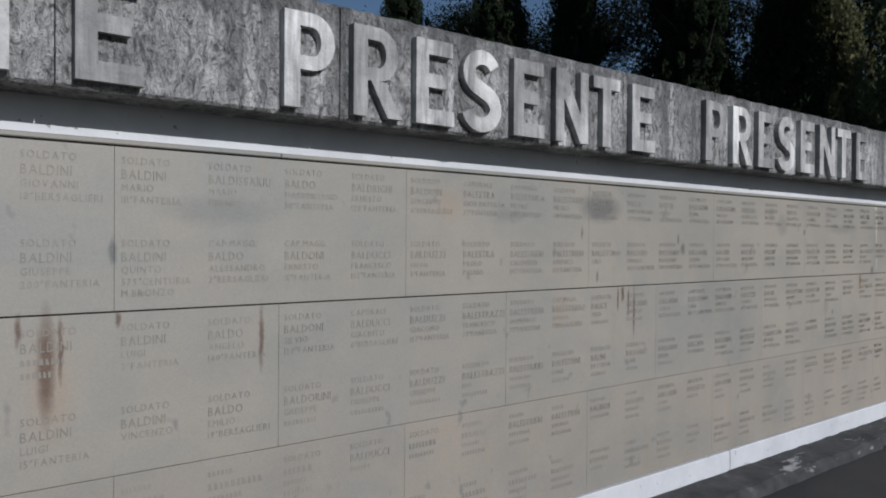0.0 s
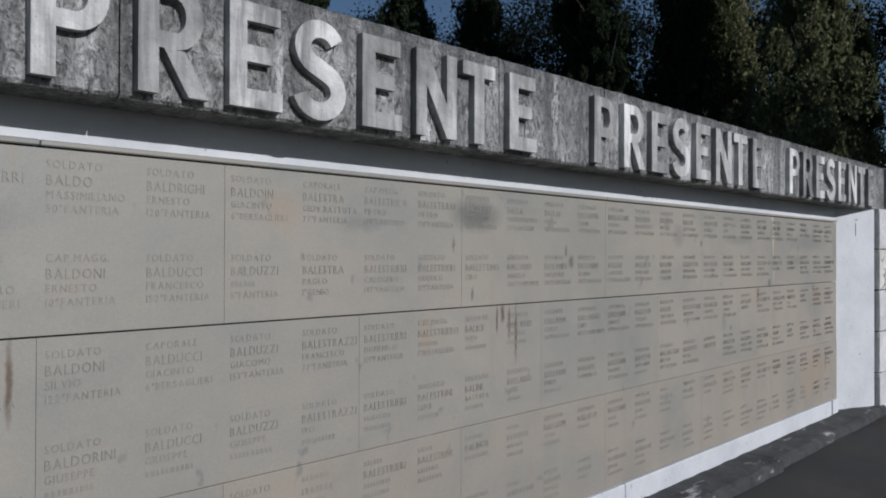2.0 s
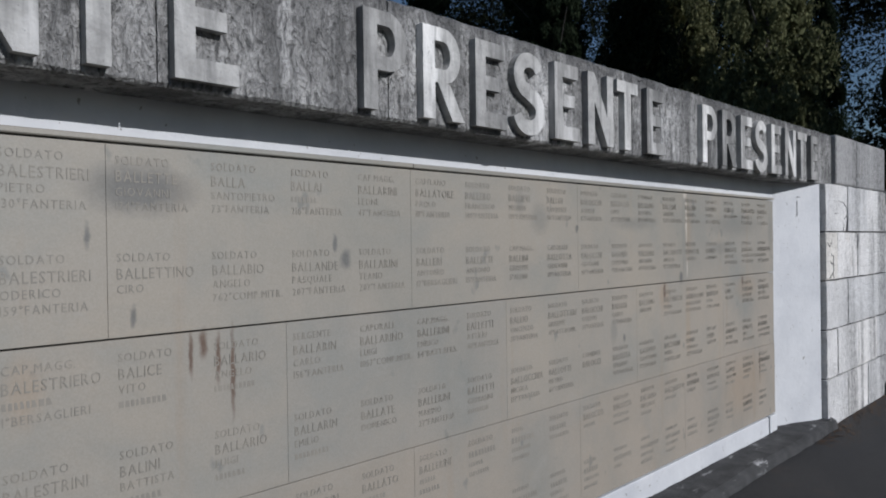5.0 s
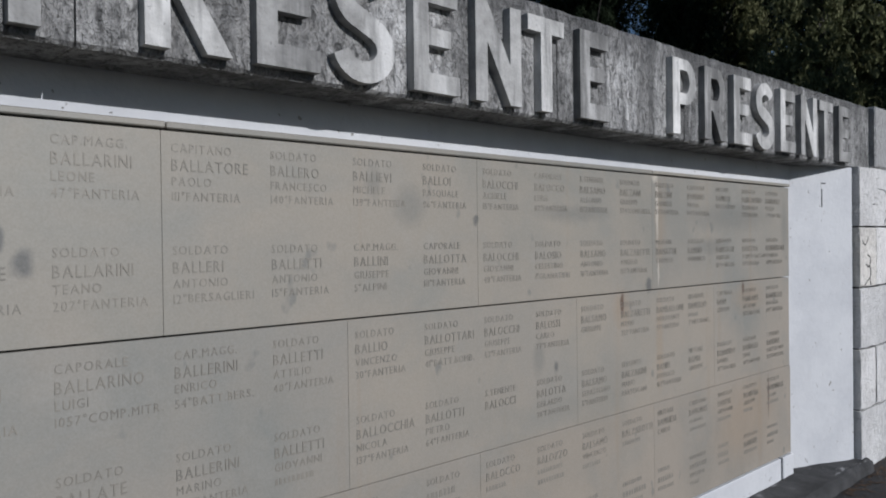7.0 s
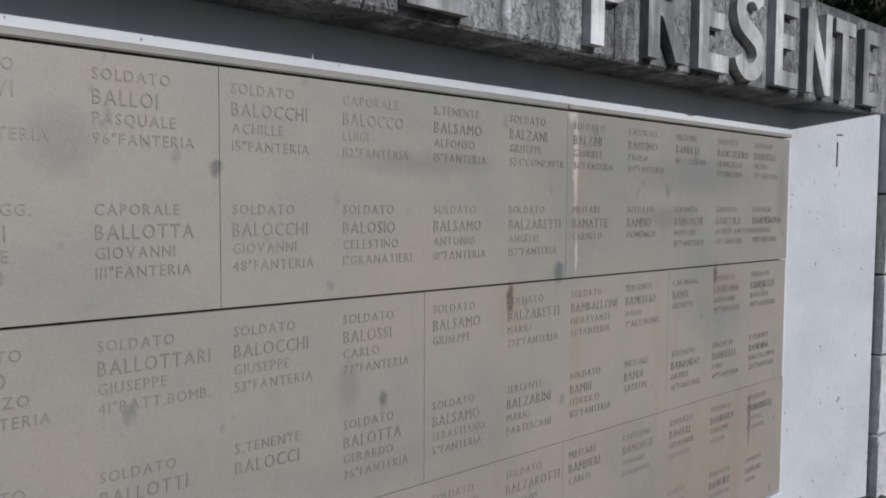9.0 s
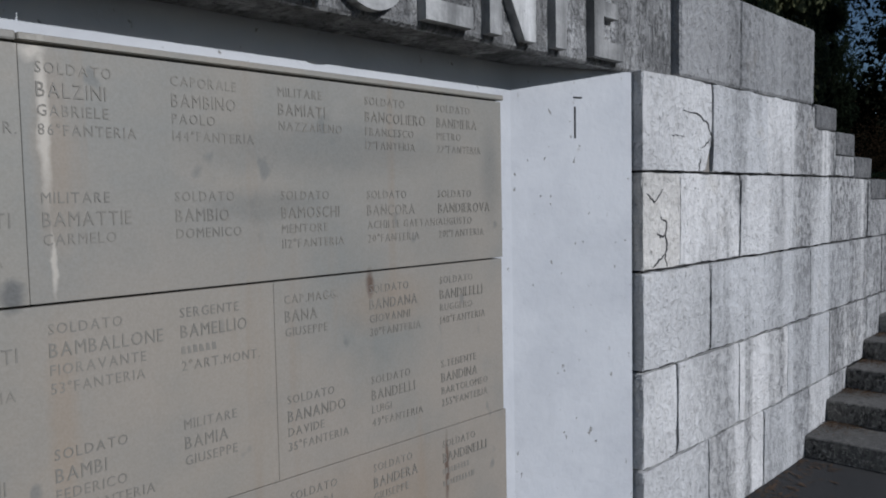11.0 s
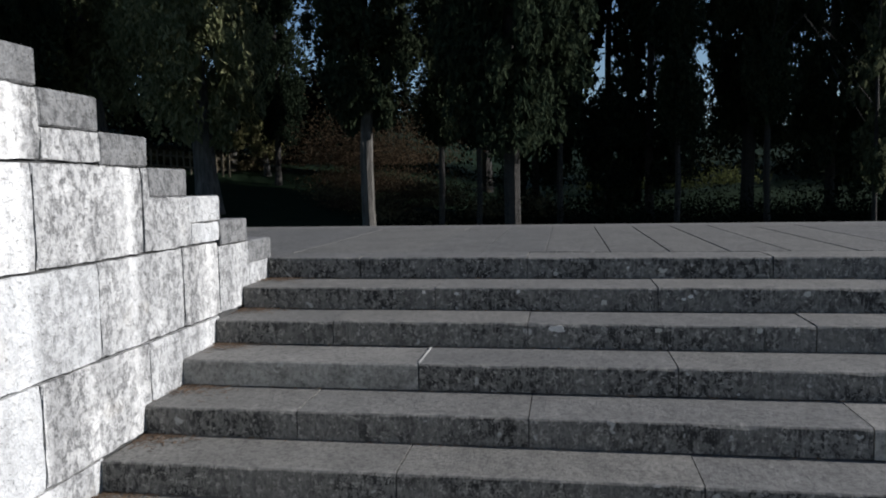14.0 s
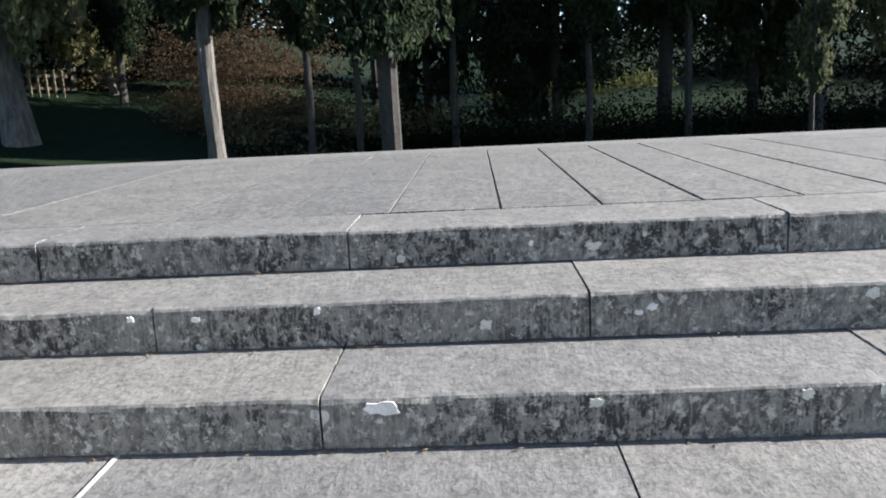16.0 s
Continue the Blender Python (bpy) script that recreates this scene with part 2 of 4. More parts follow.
def make_concrete(name, light, rough_face):
    n = Net(name, 0.9)
    lo, hi = 0.30 * light, 0.74 * light
    base = n.ramp(n.noise(3.0, 6, 0.7), (0.34, (lo, lo * 0.985, lo * 0.95)), (0.66, (hi, hi * 0.985, hi * 0.95)))
    streak = n.ramp(n.noise(3.8, 5, 0.65, stretch=(1.7, 1, 0.16)), (0.46, 0.0), (0.64, 1.0))
    c = n.mix(n.mix(1.0, streak, 0.7, "MULTIPLY"), base, (0.10, 0.10, 0.097))
    lime = n.ramp(n.noise(4.2, 4, 0.6, stretch=(1.6, 1, 0.28), shift=(6, 2, 4)), (0.56, 0.0), (0.68, 1.0))
    c = n.mix(n.mix(1.0, lime, 0.72, "MULTIPLY"), c, (0.80, 0.79, 0.77))
    if rough_face:
        pit = n.noise(21, 4, 0.62, stretch=(1.25, 1, 0.65), dist=1.4)
        small = n.noise(60, 3, 0.7, stretch=(1.2, 1, 0.7), dist=0.6)
        c = n.mix(n.ramp(pit, (0.34, 0.88), (0.46, 0.25), (0.54, 0.0)), c, (0.07, 0.07, 0.068))
        c = n.mix(n.ramp(small, (0.33, 0.6), (0.48, 0.0)), c, (0.09, 0.09, 0.087))
        top = n.mix(1.0, n.height(2, 2.46, 2.63), n.ramp(n.noise(7, 4, 0.7, stretch=(1.4, 1, 0.5)), (0.36, 0.15), (0.62, 1.0)), "MULTIPLY")
        c = n.mix(top, c, (0.085, 0.085, 0.085))
        return n.done(c, (pit, 0.045), (small, 0.010), (n.noise(140, 2), 0.003))
    c = n.mix(1.0, c, n.random((0.58, 0.58, 0.575), (1.18, 1.18, 1.17)), "MULTIPLY")
    run = n.ramp(n.noise(9, 4, 0.6, stretch=(2.2, 1, 0.25), shift=(3, 1, 1)), (0.55, 0.0), (0.68, 1.0))
    c = n.mix(n.mix(1.0, run, 0.55, "MULTIPLY"), c, (0.13, 0.13, 0.128))
    speck = n.ramp(n.noise(48, 3, 0.6), (0.64, 0.0), (0.70, 0.6))
    c = n.mix(speck, c, (0.15, 0.15, 0.145))
    return n.done(c, (n.noise(60, 4, 0.6), 0.003), (n.noise(14, 3), 0.009))


def make_step_stone(name="grey_step_stone", moss_share=1.0, worn_lit_edge=1.0):
    n = Net(name, 0.88)
    k = 0.8 if moss_share < 0.5 else 0.57 if worn_lit_edge < 0.5 else 0.66
    base = n.ramp(n.noise(2.6, 6, 0.7), (0.3, (0.135 * k, 0.129 * k, 0.118 * k)), (0.7, (0.225 * k, 0.215 * k, 0.197 * k)))
    base = n.mix(1.0, base, n.random((0.84, 0.85, 0.88), (1.10, 1.08, 1.04)), "MULTIPLY")
    grain = n.noise(95, 4, 0.75)
    c = n.mix(0.16, base, n.ramp(grain, (0.36, 0.015), (0.66, 0.22)))
    dirt = n.ramp(n.noise(5.5, 5, 0.7, shift=(2, 6, 1)), (0.5, 0.0), (0.75, 1.0))
    c = n.mix(n.mix(1.0, dirt, 0.35, "MULTIPLY"), c, (0.06, 0.058, 0.055))
    geo = n.t.nodes.new("ShaderNodeNewGeometry")
    sep = n.t.nodes.new("ShaderNodeSeparateXYZ")
    n.wire(geo.outputs["Normal"], sep.inputs[0])
    front = n.ramp(sep.outputs[2], (0.3, 1.0), (0.85, 0.08))
    # riser faces coloured lighter to make up for the weak sky light
    veil = n.mix(1.0, front, 0.62 * moss_share, "MULTIPLY")
    c = n.mix(veil, c, (0.205, 0.194, 0.172))
    if moss_share < 0.5:
        bare = n.mix(1.0, front, n.ramp(n.noise(6, 6, 0.75, shift=(5, 2, 9)), (0.36, 0.15), (0.56, 0.9)), "MULTIPLY")
        c = n.mix(bare, c, (0.40, 0.385, 0.345))
    moss = n.ramp(n.noise(24, 8, 0.80, stretch=(1, 1, 0.8)), (0.485, 0.0), (0.515, 1.0))
    patch = n.ramp(n.noise(2.3, 3, 0.6, shift=(7, 1, 3)), (0.38, 0.22 * moss_share), (0.56, moss_share))
    c = n.mix(n.mix(1.0, n.mix(1.0, moss, front, "MULTIPLY"), patch, "MULTIPLY"), c, (0.022, 0.021, 0.019))
    pale = n.ramp(n.noise(31, 6, 0.8, shift=(4, 9, 2)), (0.55, 0.0), (0.59, 1.0))
    c = n.mix(n.mix(1.0, n.mix(1.0, pale, front, "MULTIPLY"), 0.8, "MULTIPLY"), c, (0.40, 0.38, 0.335))
    lichen = n.ramp(n.noise(13, 2, 0.5, shift=(14, 9, 2)), (0.70, 0.0), (0.72, 1.0))
    few = n.ramp(sep.outputs[2], (0.3, 0.9), (0.85, 0.12))
    c = n.mix(n.mix(1.0, lichen, few, "MULTIPLY"), c, (0.42, 0.41, 0.38))
    pits = n.ramp(n.noise(42, 5, 0.8, shift=(3, 3, 8)), (0.41, 0.42 if worn_lit_edge < 0.5 else 0.62), (0.52, 1.06))
    c = n.mix(1.0, c, pits, "MULTIPLY")
    tool = n.noise(38, 3, 0.6, stretch=(0.6, 2.6, 0.5))
    marks = n.mix(1.0, front, n.ramp(tool, (0.52, 0.0), (0.66, 0.42)), "MULTIPLY")
    c = n.mix(marks, c, (0.30, 0.285, 0.255))
    # nosings tinted paler: part wear, part sky light painted in
    edge = n.mix(1.0, n.ramp(sep.outputs[2], (0.08, 0.0), (0.25, worn_lit_edge), (0.975, worn_lit_edge), (0.993, 0.0)), n.ramp(n.noise(12, 5, 0.75), (0.40, 0.05), (0.62, 0.6)), "MULTIPLY")
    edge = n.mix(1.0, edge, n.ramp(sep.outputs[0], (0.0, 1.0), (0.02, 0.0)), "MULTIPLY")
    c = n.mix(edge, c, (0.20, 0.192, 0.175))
    return n.done(c, (grain, 0.003), (tool, 0.0012), (n.noise(9, 3), 0.010))


def make_asphalt():
    n = Net("dark_asphalt", 0.9)
    c = n.ramp(n.noise(1.1, 5, 0.6), (0.35, (0.020, 0.020, 0.021)), (0.7, (0.042, 0.040, 0.038)))
    g = n.noise(180, 3, 0.7)
    c = n.mix(0.25, c, n.ramp(g, (0.4, 0.012), (0.75, 0.15)))
    brown = n.ramp(n.noise(2.1, 4, 0.6, shift=(4, 4, 4)), (0.6, 0.0), (0.75, 0.5))
    c = n.mix(brown, c, (0.09, 0.06, 0.045))
    return n.done(c, (g, 0.004), (n.noise(4, 3), 0.01))


def make_kerb():
    n = Net("blackened_kerb_stone", 0.9)
    c = n.ramp(n.noise(5, 5, 0.65), (0.38, (0.03, 0.03, 0.03)), (0.64, (0.065, 0.065, 0.065)), (0.78, (0.30, 0.30, 0.30)))
    bare = n.ramp(n.noise(3.5, 5, 0.7, stretch=(0.6, 2, 1), shift=(2, 2, 2)), (0.61, 0.0), (0.68, 1.0))
    c = n.mix(n.mix(1.0, bare, 0.75, "MULTIPLY"), c, (0.45, 0.45, 0.45))
    return n.done(c, (n.noise(60, 4, 0.7), 0.006), (n.noise(8, 3), 0.012))


def make_plain(name, a, b, scale, rough=0.85, bump=0.004):
    n = Net(name, rough)
    f = n.noise(scale, 5, 0.65)
    return n.done(n.ramp(f, (0.3, a), (0.7, b)), (n.noise(scale * 5, 3), bump))


def make_leaf(name, a, b, through_share=0.35):
    n = Net(name, 0.9)
    n.b.inputs["Specular IOR Level"].default_value = 0.02
    c = n.island(a, b)
    c = n.mix(1.0, c, n.random((0.8, 0.85, 0.8), (1.15, 1.1, 1.0)), "MULTIPLY")
    n.done(c)
    thin = n.t.nodes.new("ShaderNodeBsdfTranslucent")
    n.wire(c, thin.inputs["Color"])
    both = n.t.nodes.new("ShaderNodeMixShader")
    both.inputs[0].default_value = through_share
    n.wire(n.b.outputs[0], both.inputs[1])
    n.wire(thin.outputs[0], both.inputs[2])
    n.wire(both.outputs[0], n.t.nodes["Material Output"].inputs["Surface"])
    return n.m


def make_bark():
    n = Net("cypress_bark", 0.95)
    f = n.noise(14, 5, 0.7, stretch=(1, 1, 0.16))
    return n.done(n.ramp(f, (0.35, (0.038, 0.034, 0.029)), (0.65, (0.125, 0.115, 0.10))), (f, 0.05))


BRONZE, LETTERING = make_bronze(), make_letters_bronze()
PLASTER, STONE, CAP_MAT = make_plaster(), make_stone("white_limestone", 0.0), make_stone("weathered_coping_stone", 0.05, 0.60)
BEAM_MAT, LETTER_MAT = make_concrete("rough_concrete", 0.72, True), make_concrete("smooth_concrete", 0.92, False)
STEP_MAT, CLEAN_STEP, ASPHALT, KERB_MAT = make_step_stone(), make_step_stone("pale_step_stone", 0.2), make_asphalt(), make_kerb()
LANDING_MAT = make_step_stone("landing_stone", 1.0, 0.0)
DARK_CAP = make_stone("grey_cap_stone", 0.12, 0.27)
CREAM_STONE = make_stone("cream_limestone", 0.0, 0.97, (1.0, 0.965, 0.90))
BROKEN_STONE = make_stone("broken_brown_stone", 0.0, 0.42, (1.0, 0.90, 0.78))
JOINT = make_plain("dark_joint", (0.03, 0.03, 0.03), (0.06, 0.058, 0.055), 12)
# grass colour taken down to near black to hold the trees' shade
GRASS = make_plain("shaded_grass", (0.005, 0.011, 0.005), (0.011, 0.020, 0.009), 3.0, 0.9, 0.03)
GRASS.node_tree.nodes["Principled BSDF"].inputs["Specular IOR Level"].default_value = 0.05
LITTER = make_plain("dry_needles_brown", (0.05, 0.03, 0.017), (0.13, 0.08, 0.045), 40, 0.95)
SLOT_MAT = make_plain("slot_shade", (0.02, 0.02, 0.02), (0.04, 0.04, 0.04), 20)
CYPRESS = make_leaf("cypress_foliage", (0.013, 0.021, 0.014), (0.044, 0.056, 0.034), 0.3)
# one grey-green leaf twice: sunlight painted into the first, a dimmer copy second
PALE_LEAF = make_leaf("grey_green_foliage_lit", (0.09, 0.10, 0.05), (0.28, 0.27, 0.155))
PALE_SHADE = make_leaf("grey_green_foliage_dim", (0.035, 0.045, 0.028), (0.12, 0.13, 0.08))
# near-black leaves: the wood's deep shade is put into this colour
SHADE_LEAF = make_leaf("deep_shade_foliage", (0.005, 0.007, 0.005), (0.015, 0.019, 0.012), 0.08)
DRY_LEAF = make_leaf("dry_brown_brush", (0.035, 0.024, 0.017), (0.105, 0.075, 0.05))
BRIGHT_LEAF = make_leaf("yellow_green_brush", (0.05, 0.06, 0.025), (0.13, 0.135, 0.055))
BARK = make_bark()
# darker bark copy: shade from neighbouring trees is painted into it
SHADE_BARK = make_plain("shaded_bark", (0.017, 0.015, 0.013), (0.05, 0.044, 0.037), 14, 0.95, 0.03)
PALE_WOOD = make_plain("grey_fence_wood", (0.085, 0.07, 0.045), (0.16, 0.13, 0.085), 9)
DRY_GRASS = make_leaf("dry_grass", (0.07, 0.056, 0.034), (0.17, 0.14, 0.085))


# ---- mesh helpers ----
def mesh_of(name, bm):
    me = bpy.data.meshes.new(name)
    bmesh.ops.recalc_face_normals(bm, faces=bm.faces)
    bm.to_mesh(me)
    bm.free()
    return me


def thing(name, bm, material, label, category, group="", kind=""):
    me = mesh_of(name, bm)
    me.materials.append(material)
    return tagged(new(name, me), label, category, group, kind)


def part(name, bm, material, parent, label=""):
    me = mesh_of(name, bm)
    me.materials.append(material)
    ob = new(name, me)
    ob.parent = parent
    return tagged(ob, label)


def empty(name, label, category, group="", kind="", at=(0, 0, 0)):
    ob = new(name)
    ob.location = at
    return tagged(ob, label, category, group, kind)


def box(bm, x0, x1, y0, y1, z0, z1, bevel=0.0):
    v = [bm.verts.new((x, y, z)) for x in (x0, x1) for y in (y0, y1) for z in (z0, z1)]
    faces = [bm.faces.new([v[i] for i in q]) for q in ((0, 1, 3, 2), (4, 6, 7, 5), (0, 4, 5, 1), (2, 3, 7, 6), (0, 2, 6, 4), (1, 5, 7, 3))]
    if bevel:
        edges = list({e for f in faces for e in f.edges})
        bmesh.ops.bevel(bm, geom=edges, offset=bevel, segments=1, affect="EDGES")
    return bm


def worn_box(x0, x1, y0, y1, z0, z1, bevel, jitter, rng):
    bm = bmesh.new()
    box(bm, x0, x1, y0, y1, z0, z1, bevel)
    for v in bm.verts:
        v.co += Vector((rng.uniform(-jitter, jitter), rng.uniform(-jitter, jitter), rng.uniform(-jitter, jitter)))
    return bm


def step_mesh(x0, x1, y0, y1, z0, z1, rng):
    """A step slab with a rounded, chipped nosing and an uneven riser."""
    bm = bmesh.new()
    n = max(4, int((y1 - y0) / 0.07))
    rows, chip = [], 0.0
    for i in range(n + 1):
        y = y0 + (y1 - y0) * i / n
        chip = max(0.0, chip - 0.007) if rng.random() > 0.06 else rng.uniform(0.005, 0.016)
        if i in (0, n):
            chip = max(chip, rng.uniform(0.0, 0.012))
        r = 0.011 + chip * 0.8 + rng.uniform(-0.002, 0.003)
        w = rng.uniform(-0.0022, 0.0022)
        d = rng.uniform(-0.0015, 0.0015)
        rows.append([bm.verts.new(p) for p in ((x1, y, z0), (x0 + w, y, z0), (x0 + w * 0.6, y, z0 + (z1 - z0) * 0.5), (x0 + w, y, z1 - r), (x0 + r * 0.34 + w, y, z1 - r * 0.30 + d * 0.5), (x0 + r * 1.15, y, z1 + d), (x0 + 0.12, y, z1 + d * 0.5), (x1, y, z1))])
    for a, b in zip(rows, rows[1:]):
        for i in range(8):
            bm.faces.new((a[i], a[(i + 1) % 8], b[(i + 1) % 8], b[i]))
    bm.faces.new(rows[0]), bm.faces.new(rows[-1][::-1])
    return bm


def prism(bm, outline, y0, y1):
    """A flat outline of (x, z) pulled from y0 to y1."""
    a = [bm.verts.new((x, y0, z)) for x, z in outline]
    b = [bm.verts.new((x, y1, z)) for x, z in outline]
    n = len(a)
    bm.faces.new(a)
    bm.faces.new(b[::-1])
    for i in range(n):
        bm.faces.new((a[i], a[(i + 1) % n], b[(i + 1) % n], b[i]))


def ribbon(bm, left, right, y0, y1):
    """A band between two rows of (x, z), pulled from y0 to y1."""
    rows = [[(bm.verts.new((p[0], y, p[1])), bm.verts.new((q[0], y, q[1]))) for p, q in zip(left, right)] for y in (y0, y1)]
    f, k = rows
    for i in range(len(left) - 1):
        bm.faces.new((f[i][0], f[i][1], f[i + 1][1], f[i + 1][0]))
        bm.faces.new((k[i][0], k[i + 1][0], k[i + 1][1], k[i][1]))
        bm.faces.new((f[i][0], f[i + 1][0], k[i + 1][0], k[i][0]))
        bm.faces.new((f[i][1], k[i][1], k[i + 1][1], f[i + 1][1]))
    for i in (0, -1):
        bm.faces.new((f[i][0], k[i][0], k[i][1], f[i][1]))


def pydata(name, verts, faces, material):
    me = bpy.data.meshes.new(name)
    me.from_pydata(verts, [], faces)
    me.materials.append(material)
    return me


# ---- ground, terrace and landing base ----
def ground_height(x, y):
    if x < 18.3:
        return -0.06
    g = 0.22 + 0.40 * min(1.0, max(0.0, (y - 2) / 3)) + 0.085 * (x - 22) * (x > 22) + 0.11 * max(0.0, y - 4) + 0.10 * math.sin(x * 0.4 + y * 0.23)
    return min(g, 13 + 0.02 * (x + y))


def make_ground():
    xs = [-900, -300, -100, -40, -12, 0, 8, 14, 18.25, 18.35, 19, 20, 21, 22, 23.5, 25, 27, 30, 34, 40, 60, 120, 400, 1200]
    ys = [-1200, -400, -120, -60, -30, -20, -14, -10, -7, -4, -2, 0, 2, 4, 6, 8, 10, 13, 17, 22, 30, 45, 80, 200, 600, 1200]
    verts = [(x, y, ground_height(x, y) if x > 18.3 else -0.06) for x in xs for y in ys]
    w = len(ys)
    faces = [(i * w + j, (i + 1) * w + j, (i + 1) * w + j + 1, i * w + j + 1) for i in range(len(xs) - 1) for j in range(w - 1)]
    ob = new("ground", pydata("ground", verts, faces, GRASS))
    tagged(ob, "grass sloping up beside the monument, tree shade put into its colour", "ground", kind="structure")


make_ground()
terrace = thing("pavement", box(bmesh.new(), X0, 12.1, -9, 2.95, -0.05, 0.0), ASPHALT, "dark worn asphalt walkway along the memorial wall", "pavement", kind="structure")

# ---- the recessed wall with its beam ----
bm = bmesh.new()
prism(bm, [(X0, 0), (INNER, 0), (INNER, 2.157), (X0, 2.157)], BACK, 3.6)
thing("wall_north", bm, PLASTER, "white plastered wall behind the bronze plates", "wall", kind="structure")
bm = bmesh.new()
v0 = [bm.verts.new(p) for p in ((INNER, BACK, 0), (PIER - 0.004, FACE + 0.05, 0), (PIER - 0.004, 3.6, 0), (INNER, 3.6, 0))]
v1 = [bm.verts.new((v.co.x, v.co.y, 2.157)) for v in v0]
bm.faces.new(v0), bm.faces.new(v1)
for i in range(4):
    bm.faces.new((v0[i], v0[(i + 1) % 4], v1[(i + 1) % 4], v1[i]))
reveal = thing("wall_reveal", bm, PLASTER, "splayed white plaster end of the recess with pits", "wall", kind="structure")
bm = bmesh.new()
dx, dy = (PIER - 0.004 - INNER), (FACE + 0.05 - BACK)
L = math.hypot(dx, dy)
ux, uy = dx / L, dy / L
# near-black strips on the plaster paint the shade inside the slot
for a, b, z0, z1 in ((0.300, 0.307, 1.875, 2.003), (0.296, 0.338, 2.038, 2.044)):
    c = [(INNER + ux * s + uy * o, BACK + uy * s - ux * o, z) for s in (a, b) for o in (-0.004, 0.0025) for z in (z0, z1)]
    v = [bm.verts.new(p) for p in c]
    for q in ((0, 1, 3, 2), (4, 6, 7, 5), (0, 4, 5, 1), (2, 3, 7, 6), (0, 2, 6, 4), (1, 5, 7, 3)):
        bm.faces.new([v[i] for i in q])
part("slot", bm, SLOT_MAT, reveal, "narrow dark strips painting the shade in a vertical slot")

# concrete beam: cast lengths with open joints, uneven lower edge
def beam_piece(x0, x1, rng):
    bm = bmesh.new()
    n = max(2, int((x1 - x0) / 0.05))
    rows = []
    for i in range(n + 1):
        x = x0 + (x1 - x0) * i / n
        e = rng.uniform(-0.0012, 0.0010) - (0.003 if rng.random() < 0.03 else 0.0)
        t = rng.uniform(-0.007, 0.005)
        rows.append([bm.verts.new(p) for p in ((x, 3.6, 2.157), (x, BEAM + 0.012, 2.157 + e * 0.4), (x, BEAM + e * 0.3, 2.168 + e), (x, BEAM + t * 0.4, 2.615 + t), (x, BEAM + 0.02, 2.628 + t * 0.6), (x, 3.6, 2.628))])
    for a, b in zip(rows, rows[1:]):
        for i in range(6):
            bm.faces.new((a[i], a[(i + 1) % 6], b[(i + 1) % 6], b[i]))
    bm.faces.new(rows[0]), bm.faces.new(rows[-1][::-1])
    return bm


rng = random.Random(4)
beam = empty("beam", "rough weathered grey concrete beam over the plates", "beam", kind="structure")
BEAM_JOINTS = [X0, -6.6, -4.45, -2.25, 0.575, 1.635, 3.475, 4.405, 6.285, 7.305, 9.965]
for a, b in zip(BEAM_JOINTS, BEAM_JOINTS[1:]):
    part("beam_length", beam_piece(a + 0.0025, b - 0.0025, rng), BEAM_MAT, beam)


# ---- raised letters ----
H = 0.372
W = 0.068
FRONT = 2.668   # face of the letters


def arc(cx, cz, rx, rz, a0, a1, n):
    return [(cx + rx * math.cos(radians(a0 + (a1 - a0) * i / n)), cz + rz * math.sin(radians(a0 + (a1 - a0) * i / n))) for i in range(n + 1)]


def rect(bm, x0, x1, z0, z1):
    prism(bm, [(x0, z0), (x1, z0), (x1, z1), (x0, z1)], FRONT, BEAM + 0.02)


def bowl(bm, r):
    """The half ring of a P or R, from the stem's edge."""
    top, low = H, 0.40 * H
    cz, rz = (top + low) / 2, (top - low) / 2
    outer = [(W, top)] + arc(r - rz * 0.9, cz, rz * 0.9, rz, 90, -90, 14) + [(W, low)]
    inner = [(W, top - 0.055)] + arc(r - rz * 0.9, cz, rz * 0.9 - 0.062, rz - 0.055, 90, -90, 14) + [(W, low + 0.055)]
    ribbon(bm, outer, inner, FRONT, BEAM + 0.02)


def letter_mesh(ch):
    bm = bmesh.new()
    if ch == "E":
        rect(bm, 0, W, 0, H)
        for z0, z1, w in ((0, 0.066, 0.215), (0.162, 0.222, 0.175), (H - 0.066, H, 0.205)):
            rect(bm, W, w, z0, z1)
    elif ch in "PR":
        rect(bm, 0, W, 0, H)
        bowl(bm, 0.222)
        if ch == "R":
            prism(bm, [(0.085, 0.40 * H), (0.155, 0.40 * H), (0.245, 0), (0.170, 0)], FRONT, BEAM + 0.02)
    elif ch == "T":
        rect(bm, 0.078, 0.078 + W, 0, H - 0.062)
        rect(bm, 0, 0.224, H - 0.062, H)
    elif ch == "N":
        rect(bm, 0, 0.062, 0, H)
        rect(bm, 0.188, 0.25, 0, H)
        prism(bm, [(0.062, H), (0.062, H - 0.15), (0.188, 0.0), (0.188, 0.15)], FRONT, BEAM + 0.02)
    elif ch == "S":
        mid = arc(0.118, 0.268, 0.082, 0.073, 25, 255, 16) + arc(0.112, 0.104, 0.090, 0.0765, 62, -165, 18)
        left, right = [], []
        for i, (x, z) in enumerate(mid):
            a, b = mid[max(0, i - 1)], mid[min(len(mid) - 1, i + 1)]
            tx, tz = b[0] - a[0], b[1] - a[1]
            n = math.hypot(tx, tz)
            w = 0.031 + 0.006 * math.sin(math.pi * i / len(mid))
            left.append((x - tz / n * w, z + tx / n * w))
            right.append((x + tz / n * w, z - tx / n * w))
        ribbon(bm, left, right, FRONT, BEAM + 0.02)
    me = mesh_of("raised_letter", bm)
    me.materials.append(LETTER_MAT)
    return me


LETTER = {ch: letter_mesh(ch) for ch in "PRESNT"}
